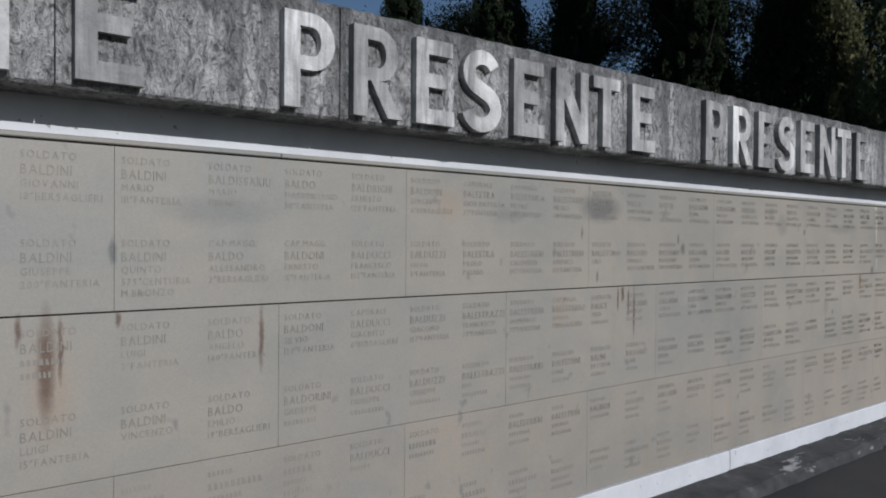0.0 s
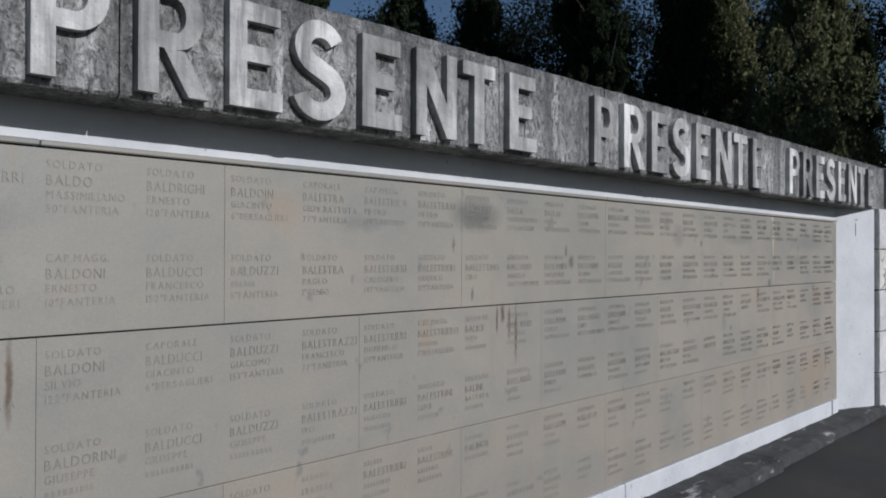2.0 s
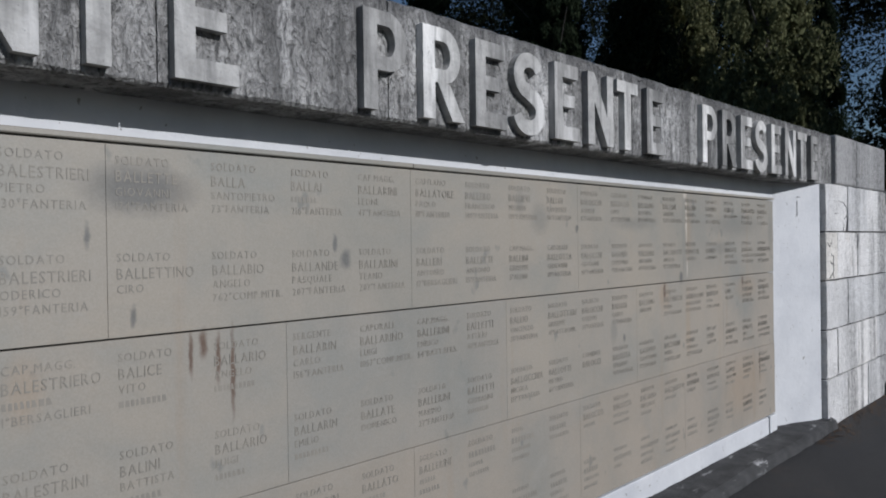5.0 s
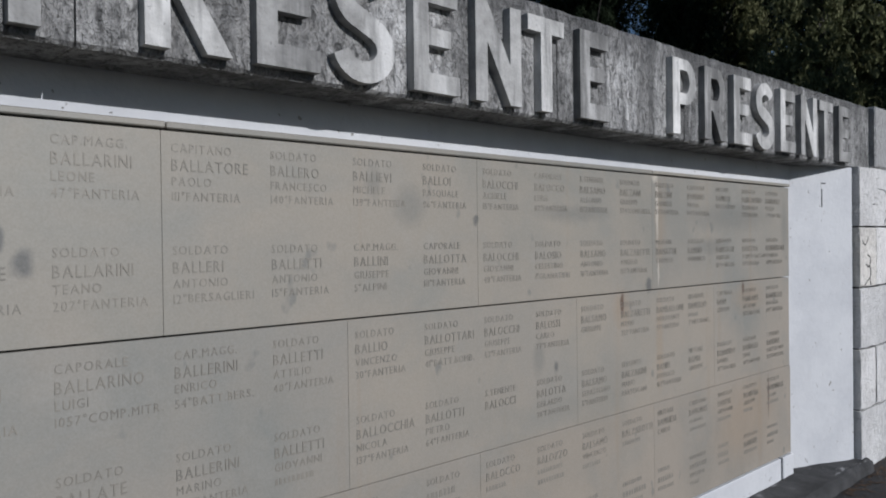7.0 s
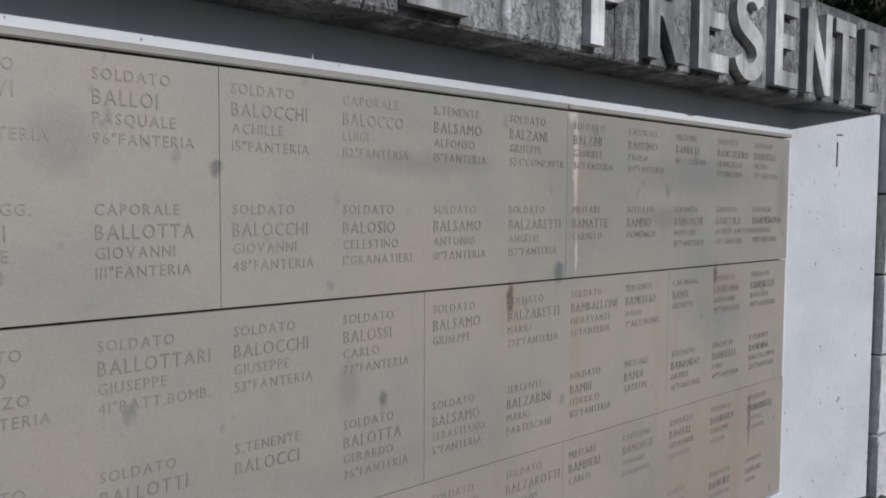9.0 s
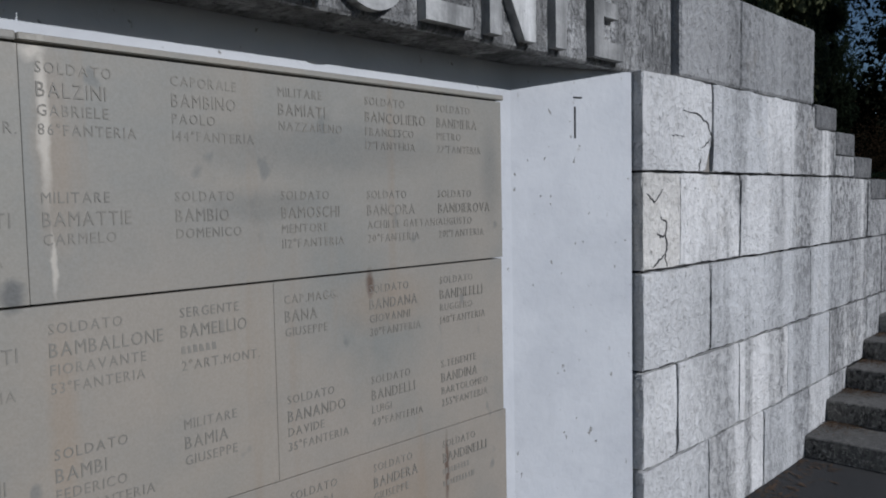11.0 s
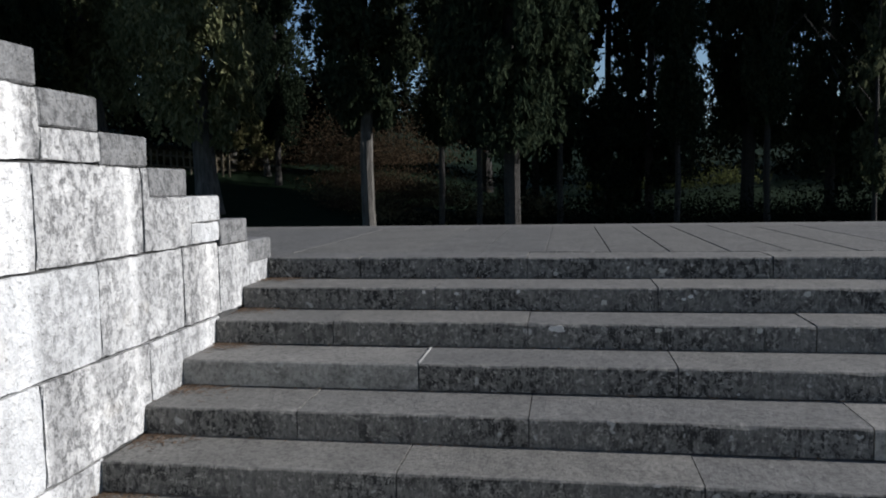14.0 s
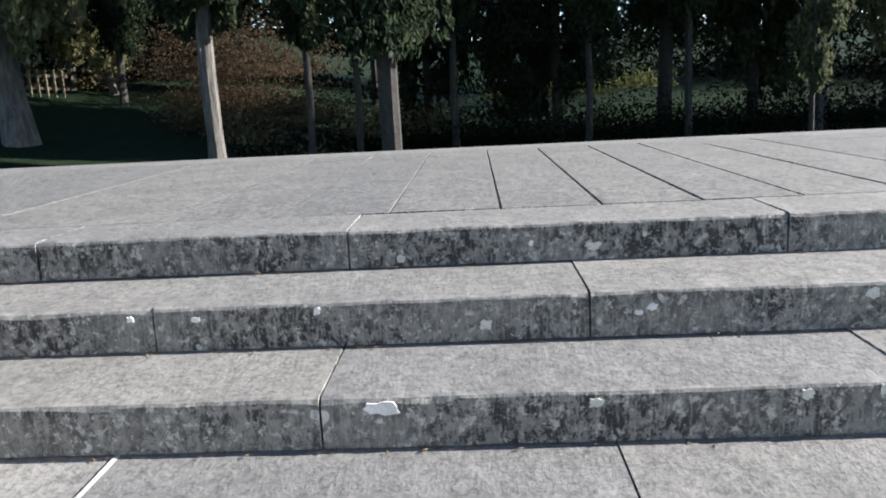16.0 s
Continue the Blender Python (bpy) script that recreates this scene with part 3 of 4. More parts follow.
for word_x in (-7.29, -4.40, -1.518, 1.367, 4.25, 7.135):
    word = empty("raised_word", "raised weathered concrete letters reading PRESENTE on the beam", "lettering", "words on the beam", at=(word_x, 0, 2.182))
    for ch, dx in zip("PRESENTE", (0, 0.312, 0.632, 0.900, 1.222, 1.520, 1.812, 2.145)):
        ob = new("letter", LETTER[ch])
        ob.parent = word
        ob.location = (dx, 0, 0)

# ---- stone wall beside the stairs ----
CAP_X, CAP_Z, CAP_RUN, CAP_RISE = 11.705, 2.03, 0.39, 0.151


def wall_top(x):
    return 2.168 if x < CAP_X else CAP_Z - CAP_RISE * math.floor((x - CAP_X) / CAP_RUN + 1e-6)


def stone_block(x0, x1, z0, z1, rng, proud):
    """A block with worn arrises whose top follows the stepped wall head."""
    cuts = [x0] + [CAP_X + CAP_RUN * k for k in range(0, 8) if x0 + 0.03 < CAP_X + CAP_RUN * k < x1 - 0.03] + [x1]
    tops = [min(z1, wall_top((a + b) / 2) - 0.005) for a, b in zip(cuts, cuts[1:])]
    out = [(x0, z0), (x1, z0)]
    for (a, b), t in list(zip(zip(cuts, cuts[1:]), tops))[::-1]:
        if t > z0 + 0.02:
            for p in ((b, t), (a, t)):
                if p != out[-1]:
                    out.append(p)
    if len(out) < 4:
        return None
    if out[1][0] > out[2][0] + 1e-6:
        out[1] = (out[2][0], z0)
    if abs(z1 - 2.165) < 0.01 and x0 < 9.7:
        out = [(x0, z0), (10.215, z0), (10.232, 1.80), (10.262, 1.865), (x1, 1.93)] + out[2:]
    fine = []
    for p, q in zip(out, out[1:] + out[:1]):
        m = max(1, int(math.hypot(q[0] - p[0], q[1] - p[1]) / 0.055))
        for i in range(m):
            e = 0.0 if i == 0 else rng.uniform(-0.0035, 0.0035)
            fine.append((p[0] + (q[0] - p[0]) * i / m + e * (abs(q[1] - p[1]) > 0.02), p[1] + (q[1] - p[1]) * i / m + e * (abs(q[0] - p[0]) > 0.02)))
    bm = bmesh.new()
    prism(bm, fine, FACE - proud, 3.2)
    front = [f for f in bm.faces if all(abs(v.co.y - (FACE - proud)) < 1e-4 for v in f.verts)]
    edges = list({e for f in front for e in f.edges})
    bmesh.ops.bevel(bm, geom=edges, offset=0.007, segments=1, affect="EDGES")
    for v in bm.verts:
        v.co += Vector((rng.uniform(-1, 1), rng.uniform(-0.2, 0.2), rng.uniform(-1, 1))) * 0.0016
    return bm


COURSES = [
    (1.737, 2.172, (9.62, 10.285, 10.956, 11.65, 12.10, 12.5)),
    (1.302, 1.737, (9.62, 9.958, 10.61, 11.30, 12.04, 12.82, 13.30, 13.65)),
    (0.863, 1.302, (9.62, 10.27, 10.93, 11.655, 12.43, 13.19, 13.62, 14.06)),
    (0.428, 0.863, (9.62, 9.93, 10.60, 11.28, 12.01, 12.81, 13.6)),
    (-0.02, 0.428, (9.62, 10.26, 10.94, 11.63, 12.4)),
]
stone_wall = empty("wall_east", "white limestone block wall with black weather streaks", "wall", kind="structure")
bm = bmesh.new()
core = [(9.66, 0), (14.02, 0), (14.02, 1.09)]
for k in range(6, -1, -1):
    core += [(CAP_X + CAP_RUN * (k + 1) - 0.03, CAP_Z - CAP_RISE * k - 0.03), (CAP_X + CAP_RUN * k - 0.03, CAP_Z - CAP_RISE * k - 0.03)]
core += [(9.66, 2.0)]
prism(bm, core, FACE + 0.022, 3.18)
part("core", bm, JOINT, stone_wall, "dark mortar in the joints")
rng = random.Random(11)
for z0, z1, xs in COURSES:
    for a, b in zip(xs, xs[1:]):
        bm = stone_block(a + 0.0055, b - 0.0055, z0 + 0.0072, z1 - 0.0072, rng, 0.0 if a < 9.7 else rng.uniform(-0.004, 0.006))
        if bm:
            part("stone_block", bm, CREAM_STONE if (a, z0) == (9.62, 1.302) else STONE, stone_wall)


def crack(points, width):
    """A jagged dark ribbon on a block's face that paints a crack's shade."""
    bm = bmesh.new()
    left, right = [], []
    r = random.Random(len(points))
    fine = []
    for (x0, z0), (x1, z1) in zip(points, points[1:]):
        for i in range(4):
            fine.append((x0 + (x1 - x0) * i / 4 + r.uniform(-0.006, 0.006), z0 + (z1 - z0) * i / 4 + r.uniform(-0.006, 0.006)))
    fine.append(points[-1])
    for i, (x, z) in enumerate(fine):
        a, b = fine[max(0, i - 1)], fine[min(len(fine) - 1, i + 1)]
        tx, tz = b[0] - a[0], b[1] - a[1]
        n = math.hypot(tx, tz)
        w = width * (0.25 + math.sin(math.pi * (i + 0.5) / len(fine))) * r.uniform(0.5, 1.3)
        left.append((x - tz / n * w, z + tx / n * w))
        right.append((x + tz / n * w, z - tx / n * w))
    ribbon(bm, left, right, FACE - 0.0035, FACE + 0.004)
    return bm


for pts, w in (([(9.99, 2.024), (10.155, 2.006), (10.23, 1.97), (10.268, 1.915)], 0.004), ([(10.16, 1.80), (10.145, 1.77), (10.14, 1.745)], 0.002), ([(9.86, 1.90), (9.93, 1.905), (10.0, 1.90)], 0.0012), ([(10.26, 1.90), (10.21, 1.87), (10.16, 1.855)], 0.002),
               ([(9.77, 1.535), (9.83, 1.51), (9.815, 1.455), (9.83, 1.40), (9.81, 1.36), (9.83, 1.315)], 0.005), ([(9.815, 1.455), (9.77, 1.45), (9.74, 1.47)], 0.004), ([(9.66, 1.64), (9.72, 1.605), (9.79, 1.66)], 0.003), ([(9.81, 1.37), (9.75, 1.34), (9.70, 1.32)], 0.004)):
    part("crack", crack(pts, w * 0.75), JOINT, stone_wall, "dark ribbon painting the shade of a crack in the stone")
bm = bmesh.new()
prism(bm, [(10.20, 1.742), (10.276, 1.742), (10.276, 1.935), (10.25, 1.90)], FACE + 0.012, FACE + 0.1)
part("broken_corner", bm, BROKEN_STONE, stone_wall, "broken corner showing brown stone")
for k in range(7):
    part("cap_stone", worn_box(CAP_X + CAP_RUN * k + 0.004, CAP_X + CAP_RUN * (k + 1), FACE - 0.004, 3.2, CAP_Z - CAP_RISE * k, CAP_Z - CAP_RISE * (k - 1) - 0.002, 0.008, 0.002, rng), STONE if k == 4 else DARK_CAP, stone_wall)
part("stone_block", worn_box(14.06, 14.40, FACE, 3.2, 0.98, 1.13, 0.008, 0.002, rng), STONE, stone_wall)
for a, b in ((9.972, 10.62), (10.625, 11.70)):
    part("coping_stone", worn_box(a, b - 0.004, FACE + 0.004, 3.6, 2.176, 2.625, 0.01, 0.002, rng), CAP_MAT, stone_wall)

# ---- stairs and landing ----
RISER_X = [14.365, 13.935, 13.53, 13.125, 12.73, 12.365, 11.965, 11.57]
RISE = 0.142
JOINTS = [(1.99, 0.857, -0.678, -2.1, -3.4, -4.8, -6.2), (1.40, 0.070, -1.215, -2.6, -3.9, -5.2, -6.5), (1.93, 0.815, -0.685, -2.0, -3.4, -4.7, -6.1), (1.355, 0.066, -1.25, -2.6, -3.9, -5.3, -6.6),
          (1.87, 0.775, -0.675, -2.0, -3.3, -4.7, -6.0), (1.31, 0.07, -1.3, -2.6, -4.0, -5.3, -6.6), (1.9, 0.8, -0.7, -2.1, -3.4, -4.8, -6.1), (1.35, 0.05, -1.2, -2.5, -3.9, -5.2, -6.5)]
stairs = empty("stairs", "weathered grey stone steps with dark lichened risers", "stairs", kind="structure")
rng = random.Random(21)
for k, x in enumerate(RISER_X):
    top = LAND - RISE * k
    back = (x + 0.37) if k == 0 else RISER_X[k - 1] + 0.05
    ys = [2.65] + list(JOINTS[k]) + [-8.0]
    for y1, y0 in zip(ys, ys[1:]):
        j = 0.0 if k in (1, 2) else rng.uniform(-0.004, 0.004)
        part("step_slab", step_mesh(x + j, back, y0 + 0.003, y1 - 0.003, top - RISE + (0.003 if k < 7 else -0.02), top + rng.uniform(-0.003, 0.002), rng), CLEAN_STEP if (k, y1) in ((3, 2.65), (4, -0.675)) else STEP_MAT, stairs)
bm = bmesh.new()
prism(bm, [(11.6, -0.04)] + [p for k in range(7, -1, -1) for p in ((RISER_X[k] + 0.02, LAND - RISE * (k + 1) - 0.012), (RISER_X[k] + 0.02, LAND - RISE * k - 0.012))] + [(18.3, LAND - 0.012), (18.3, -0.04)], -7.98, 2.64)
part("step_core", bm, JOINT, stairs, "dark bedding under the slabs")

PALE_FILL = make_plain("pale_mortar", (0.26, 0.255, 0.235), (0.42, 0.41, 0.385), 30)
WHITE_CRUST = make_plain("white_crust", (0.46, 0.45, 0.43), (0.68, 0.67, 0.64), 40)
LICHEN = make_plain("pale_lichen", (0.34, 0.33, 0.29), (0.58, 0.565, 0.51), 60)
part("joint_filler", worn_box(13.14, 13.53, 1.348, 1.363, 0.69, 0.7075, 0.003, 0.002, rng), PALE_FILL, stairs, "pale mortar in a step joint")


def lichen(y, z, w, h, x, rng):
    """A thin ragged crust on a riser."""
    bm = bmesh.new()
    n = 15
    ring = []
    for i in range(n):
        a = 2 * math.pi * i / n
        k = rng.uniform(0.62, 1.08) / max(abs(math.cos(a)), abs(math.sin(a))) ** 0.6
        ring.append((y + w * k * math.cos(a), z + h * k * math.sin(a)))
    front = [bm.verts.new((x - 0.005, y + (p - y) * 0.98, z + (q - z) * 0.98)) for p, q in ring]
    rear = [bm.verts.new((x + 0.004, p, q)) for p, q in ring]
    bm.faces.new(front), bm.faces.new(rear[::-1])
    for i in range(n):
        bm.faces.new((front[i], front[(i + 1) % n], rear[(i + 1) % n], rear[i]))
    return bm


for y, z, w, h, k in ((0.655, 0.814, 0.050, 0.018, 2), (-0.402, 0.818, 0.016, 0.015, 2), (0.117, 0.813, 0.022, 0.014, 2), (-0.59, 0.825, 0.013, 0.016, 2), (-0.115, 0.937, 0.020, 0.013, 1), (-0.075, 0.921, 0.013, 0.009, 1),
                      (0.892, 0.962, 0.012, 0.013, 1), (-0.754, 0.955, 0.022, 0.02, 1), (0.21, 1.059, 0.010, 0.012, 0), (-0.007, 1.04, 0.030, 0.016, 0), (0.382, 0.90, 0.020, 0.018, 1), (1.47, 0.955, 0.012, 0.010, 1), (1.268, 0.948, 0.016, 0.010, 1), (0.671, 1.02, 0.016, 0.016, 0)):
    part("white_patch", lichen(y, z, w, h, RISER_X[k], rng), WHITE_CRUST if w > 0.045 or h < 0.014 else LICHEN, stairs, "pale crust on a riser")
landing = empty("landing", "pale grey stone paved landing with long slabs", "landing", kind="structure")
bm = bmesh.new()
box(bm, 14.42, 18.3, 2.645, 9.0, -0.04, LAND - 0.012)
part("bedding", bm, JOINT, landing)
ys = [-7.9 + 0.41 * i for i in range(20)]
ys = [y for y in ys if y < -1.5] + [-1.31, -0.885, -0.495, -0.1, 0.30, 0.745, 1.20, 1.66, 2.6, 4.1, 5.9, 8.9]
for a, b in zip(ys, ys[1:]):
    if b - a > 0.05:
        x0 = 14.745 if a < 2.6 else 14.42
        cut = 17.38 + rng.uniform(-0.03, 0.03)
        for c, d in ((x0, cut), (cut + 0.006, 17.85)):
            part("paving_slab", worn_box(c, d, a + (0.004 if a < 0.8 else 0.0025), b - (0.004 if a < 0.8 else 0.0025), LAND - 0.10, LAND + (rng.uniform(-0.0015, 0.0015) if b < 0.75 else 0.0), 0.0025 if a < 0.8 else 0.0006, 0.0012 if a < 0.8 else 0.0003, rng), LANDING_MAT, landing)
for y in (0.745, 1.20, 1.66):
    part("joint_mortar", worn_box(14.75, 17.36, y - 0.004, y + 0.004, LAND - 0.02, LAND - 0.0004, 0.0003, 0.0003, rng), JOINT, landing)
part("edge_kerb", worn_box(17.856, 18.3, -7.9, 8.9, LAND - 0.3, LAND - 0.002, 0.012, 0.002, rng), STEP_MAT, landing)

# ---- sill and kerb at the wall's foot ----
sill = empty("sill", "white painted plinth under the bronze plates", "plinth", kind="structure")
rng = random.Random(5)
for a, b in ((X0, -3.1), (-3.1, 0.9), (0.9, 4.9), (4.9, 8.78), (8.81, 8.97)):
    part("sill_length", worn_box(a + 0.002, b - 0.002, PLATE - 0.012, BACK, 0.0, 0.222, 0.006, 0.0015, rng), PLASTER, sill)
kerb = empty("kerb", "low blackened stone kerb at the foot of the wall", "kerb", kind="structure")
for a, b, y in ((X0, -3.6, 2.575), (-3.6, -0.2, 2.58), (-0.2, 3.3, 2.57), (3.3, 6.70, 2.572), (6.71, 9.69, 2.605)):
    bm = bmesh.new()
    m = 24
    rows = []
    for i in range(m + 1):
        x = a + (b - a) * i / m
        e = rng.uniform(-0.008, 0.008)
        z = 0.088 if i in (0, m) else 0.075 + rng.uniform(-0.008, 0.012)
        rows.append([bm.verts.new(p) for p in ((x, 2.99, 0.0), (x, 2.99, 0.088), (x, y + 0.03, z), (x, y + e, z - 0.02), (x, y + e - 0.01, 0.0))])
    for p, q in zip(rows, rows[1:]):
        for i in range(5):
            bm.faces.new((p[i], p[(i + 1) % 5], q[(i + 1) % 5], q[i]))
    bm.faces.new(rows[0]), bm.faces.new(rows[-1][::-1])
    part("kerb_stone", bm, KERB_MAT, kerb)

# ---- bronze plates and their inscriptions ----
def glyph_meshes():
    """Outlines of the letters that the plates need, as (verts, faces, width), cap height 1."""
    out = {}
    for ch in "ABCDEFGHIJLMNOPQRSTUVZ0123456789.\u00b0":
        cu = bpy.data.curves.new("glyph", "FONT")
        cu.body, cu.size, cu.resolution_u, cu.extrude, cu.fill_mode = ch, 1.0, 2, 0.05, "FRONT"
        ob = new("glyph", cu)
        bpy.context.view_layer.update()
        me = bpy.data.meshes.new_from_object(ob.evaluated_get(bpy.context.evaluated_depsgraph_get()))
        v = np.array([p.co[:] for p in me.vertices])
        f = [tuple(p.vertices) for p in me.polygons]
        out[ch] = (v, f, float(v[:, 0].min()), float(v[:, 0].max()))
        bpy.data.objects.remove(ob)
        bpy.data.curves.remove(cu)
        bpy.data.meshes.remove(me)
    cap = out["E"][0][:, 1].max()
    return {c: (v / cap, f, a / cap, b / cap) for c, (v, f, a, b) in out.items()}


GLYPH = glyph_meshes()


def inscription(lines, x, z_first, plate, rng):
    """One soldier's entry: rank, surname, first name, regiment."""
    verts, faces = [], []
    worn = rng.uniform(0.82, 1.05)
    tops = (0.0, 0.050, 0.097, 0.141, 0.182)
    for i, text in enumerate(lines):
        cap = 0.0335 if i == 1 else 0.0255
        squeeze = 0.80 if i == 1 else 0.87
        relief = (0.0019 if i == 1 else 0.0015) * worn * rng.uniform(0.85, 1.1)
        z = z_first - tops[i] - cap / 2
        if text == "*":
            h, cx = cap * 0.8, x
            for _ in range(rng.randint(6, 10)):
                w = cap * rng.uniform(0.32, 0.6)
                n = len(verts)
                for yy in (PLATE - relief * 0.6, PLATE + 0.002):
                    verts += [(cx, yy, z), (cx + w, yy, z), (cx + w * rng.uniform(0.5, 1), yy, z + h), (cx, yy, z + h)]
                faces += [(n, n + 1, n + 2, n + 3), (n, n + 4, n + 5, n + 1), (n + 2, n + 6, n + 7, n + 3), (n + 1, n + 5, n + 6, n + 2), (n, n + 3, n + 7, n + 4)]
                cx += w + cap * 0.22
            continue
        cx = x
        for ch in text:
            if ch == " ":
                cx += cap * 0.4
                continue
            v, f, a, b = GLYPH[ch]
            n = len(verts)
            verts += [(cx + (p[0] - a) * cap * squeeze, PLATE - 0.0002 - max(0.0, p[2]) * 14.0 * relief, z + p[1] * cap) for p in v]
            faces += [tuple(n + k for k in q) for q in f]
            cx += (b - a) * cap * squeeze + cap * (0.20 if i == 1 else 0.25)
    ob = tagged(new("inscription", pydata("inscription", verts, faces, LETTERING)), kind="stuff")
    ob.parent = plate
    return ob


R1A = """SOLDATO/BALDINI/GIOVANNI/18\u00b0BERSAGLIERI|SOLDATO/BALDINI/MARIO/111\u00b0FANTERIA|SOLDATO/BALDISSARRI/MARIO/1\u00b0GENIO|SOLDATO/BALDO/MASSIMILIANO/50\u00b0FANTERIA|SOLDATO/BALDRIGHI/ERNESTO/120\u00b0FANTERIA|SOLDATO/BALDOIN/GIACINTO/6\u00b0BERSAGLIERI|CAPORALE/BALESTRA/GIOV.BATTISTA/77\u00b0FANTERIA|CAP.MAGG./BALESTRICA/PIETRO/125\u00b0FANTERIA|SOLDATO/BALESTRIERI/PIETRO/130\u00b0FANTERIA|SOLDATO/BALLETTE/GIOVANNI/134\u00b0FANTERIA|SOLDATO/BALLA/SANTOPIETRO/73\u00b0FANTERIA|SOLDATO/BALLAI/*/216\u00b0FANTERIA|CAP.MAGG./BALLARINI/LEONE/47\u00b0FANTERIA|CAPITANO/BALLATORE/PAOLO/111\u00b0FANTERIA|SOLDATO/BALLERO/FRANCESCO/140\u00b0FANTERIA|SOLDATO/BALLIEVI/MICHELE/139\u00b0FANTERIA|SOLDATO/BALLOI/PASQUALE/96\u00b0FANTERIA|SOLDATO/BALOCCHI/ACHILLE/15\u00b0FANTERIA|CAPORALE/BALOCCO/LUIGI/112\u00b0FANTERIA|S.TENENTE/BALSAMO/ALFONSO/15\u00b0FANTERIA|SOLDATO/BALZANI/GIUSEPPE/574\u00b0COMP.MITR.|SOLDATO/BALZINI/GABRIELE/86\u00b0FANTERIA|CAPORALE/BAMBINO/PAOLO/144\u00b0FANTERIA|MILITARE/BAMIATI/NAZZARENO|SOLDATO/BANCOLIERO/FRANCESCO/12\u00b0FANTERIA|SOLDATO/BANDIERA/PIETRO/27\u00b0FANTERIA"""
R1B = """SOLDATO/BALDINI/GIUSEPPE/200\u00b0FANTERIA|SOLDATO/BALDINI/QUINTO/579\u00b0CENTURIA/M.BRONZO|CAP.MAGG./BALDO/ALESSANDRO/2\u00b0BERSAGLIERI|CAP.MAGG./BALDONI/ERNESTO/10\u00b0FANTERIA|SOLDATO/BALDUCCI/FRANCESCO/152\u00b0FANTERIA|SOLDATO/BALDUZZI/*/5\u00b0FANTERIA|SOLDATO/BALESTRA/PAOLO/1\u00b0GENIO|SOLDATO/BALESTRIERI/CALOGERO/147\u00b0FANTERIA|SOLDATO/BALESTRIERI/ODERICO/159\u00b0FANTERIA|SOLDATO/BALLETTINO/CIRO|SOLDATO/BALLABIO/ANGELO/762\u00b0COMP.MITR.|SOLDATO/BALLANDE/PASQUALE/207\u00b0FANTERIA|SOLDATO/BALLARINI/TEANO/207\u00b0FANTERIA|SOLDATO/BALLERI/ANTONIO/12\u00b0BERSAGLIERI|SOLDATO/BALLETTI/ANTONIO/15\u00b0FANTERIA|CAP.MAGG./BALLINI/GIUSEPPE/5\u00b0ALPINI|CAPORALE/BALLOTTA/GIOVANNI/111\u00b0FANTERIA|SOLDATO/BALOCCHI/GIOVANNI/48\u00b0FANTERIA|SOLDATO/BALOSIO/CELESTINO/1\u00b0GRANATIERI|SOLDATO/BALSAMO/ANTONIO/10\u00b0FANTERIA|SOLDATO/BALZARETTI/ANGELO/157\u00b0FANTERIA|MILITARE/BAMATTIE/CARMELO|SOLDATO/BAMBIO/DOMENICO|SOLDATO/BAMOSCHI/MENTORE/112\u00b0FANTERIA|SOLDATO/BANCORA/ACHILLE GAETANO/20\u00b0FANTERIA|SOLDATO/BANDIEROVA/AUGUSTO/201\u00b0FANTERIA"""
R2A = """SOLDATO/BALDINI/*/*|SOLDATO/BALDINI/LUIGI/2\u00b0FANTERIA|SOLDATO/BALDO/ANGELO/140\u00b0FANTERIA|SOLDATO/BALDONI/SILVIO/122\u00b0FANTERIA|CAPORALE/BALDUCCI/GIACINTO/6\u00b0BERSAGLIERI|SOLDATO/BALDUZZI/GIACOMO/153\u00b0FANTERIA|SOLDATO/BALESTRAZZI/FRANCESCO/77\u00b0FANTERIA|SOLDATO/BALESTRIERI/DOMENICO/121\u00b0FANTERIA|CAP.MAGG./BALESTRIERO/*/1\u00b0BERSAGLIERI|SOLDATO/BALICE/VITO/*|SOLDATO/BALLARIO/ANGELO/*|SERGENTE/BALLARIN/CARLO/156\u00b0FANTERIA|CAPORALE/BALLARINO/LUIGI/1057\u00b0COMP.MITR.|CAP.MAGG./BALLERINI/ENRICO/54\u00b0BATT.BERS.|SOLDATO/BALLETTI/ATTILIO/40\u00b0FANTERIA|SOLDATO/BALLIO/VINCENZO/30\u00b0FANTERIA|SOLDATO/BALLOTTARI/GIUSEPPE/41\u00b0BATT.BOMB.|SOLDATO/BALOCCHI/GIUSEPPE/53\u00b0FANTERIA|SOLDATO/BALOSSI/CARLO/77\u00b0FANTERIA|SOLDATO/BALSAMO/GIUSEPPE|SOLDATO/BALZARETTI/MARIO/222\u00b0FANTERIA|SOLDATO/BAMBALLONE/FIORAVANTE/53\u00b0FANTERIA|SERGENTE/BAMELLIO/*/2\u00b0ART.MONT.|CAP.MAGG./BANA/GIUSEPPE|SOLDATO/BANDANA/GIOVANNI/30\u00b0FANTERIA|SOLDATO/BANDILELLI/RUGGERO/140\u00b0FANTERIA"""
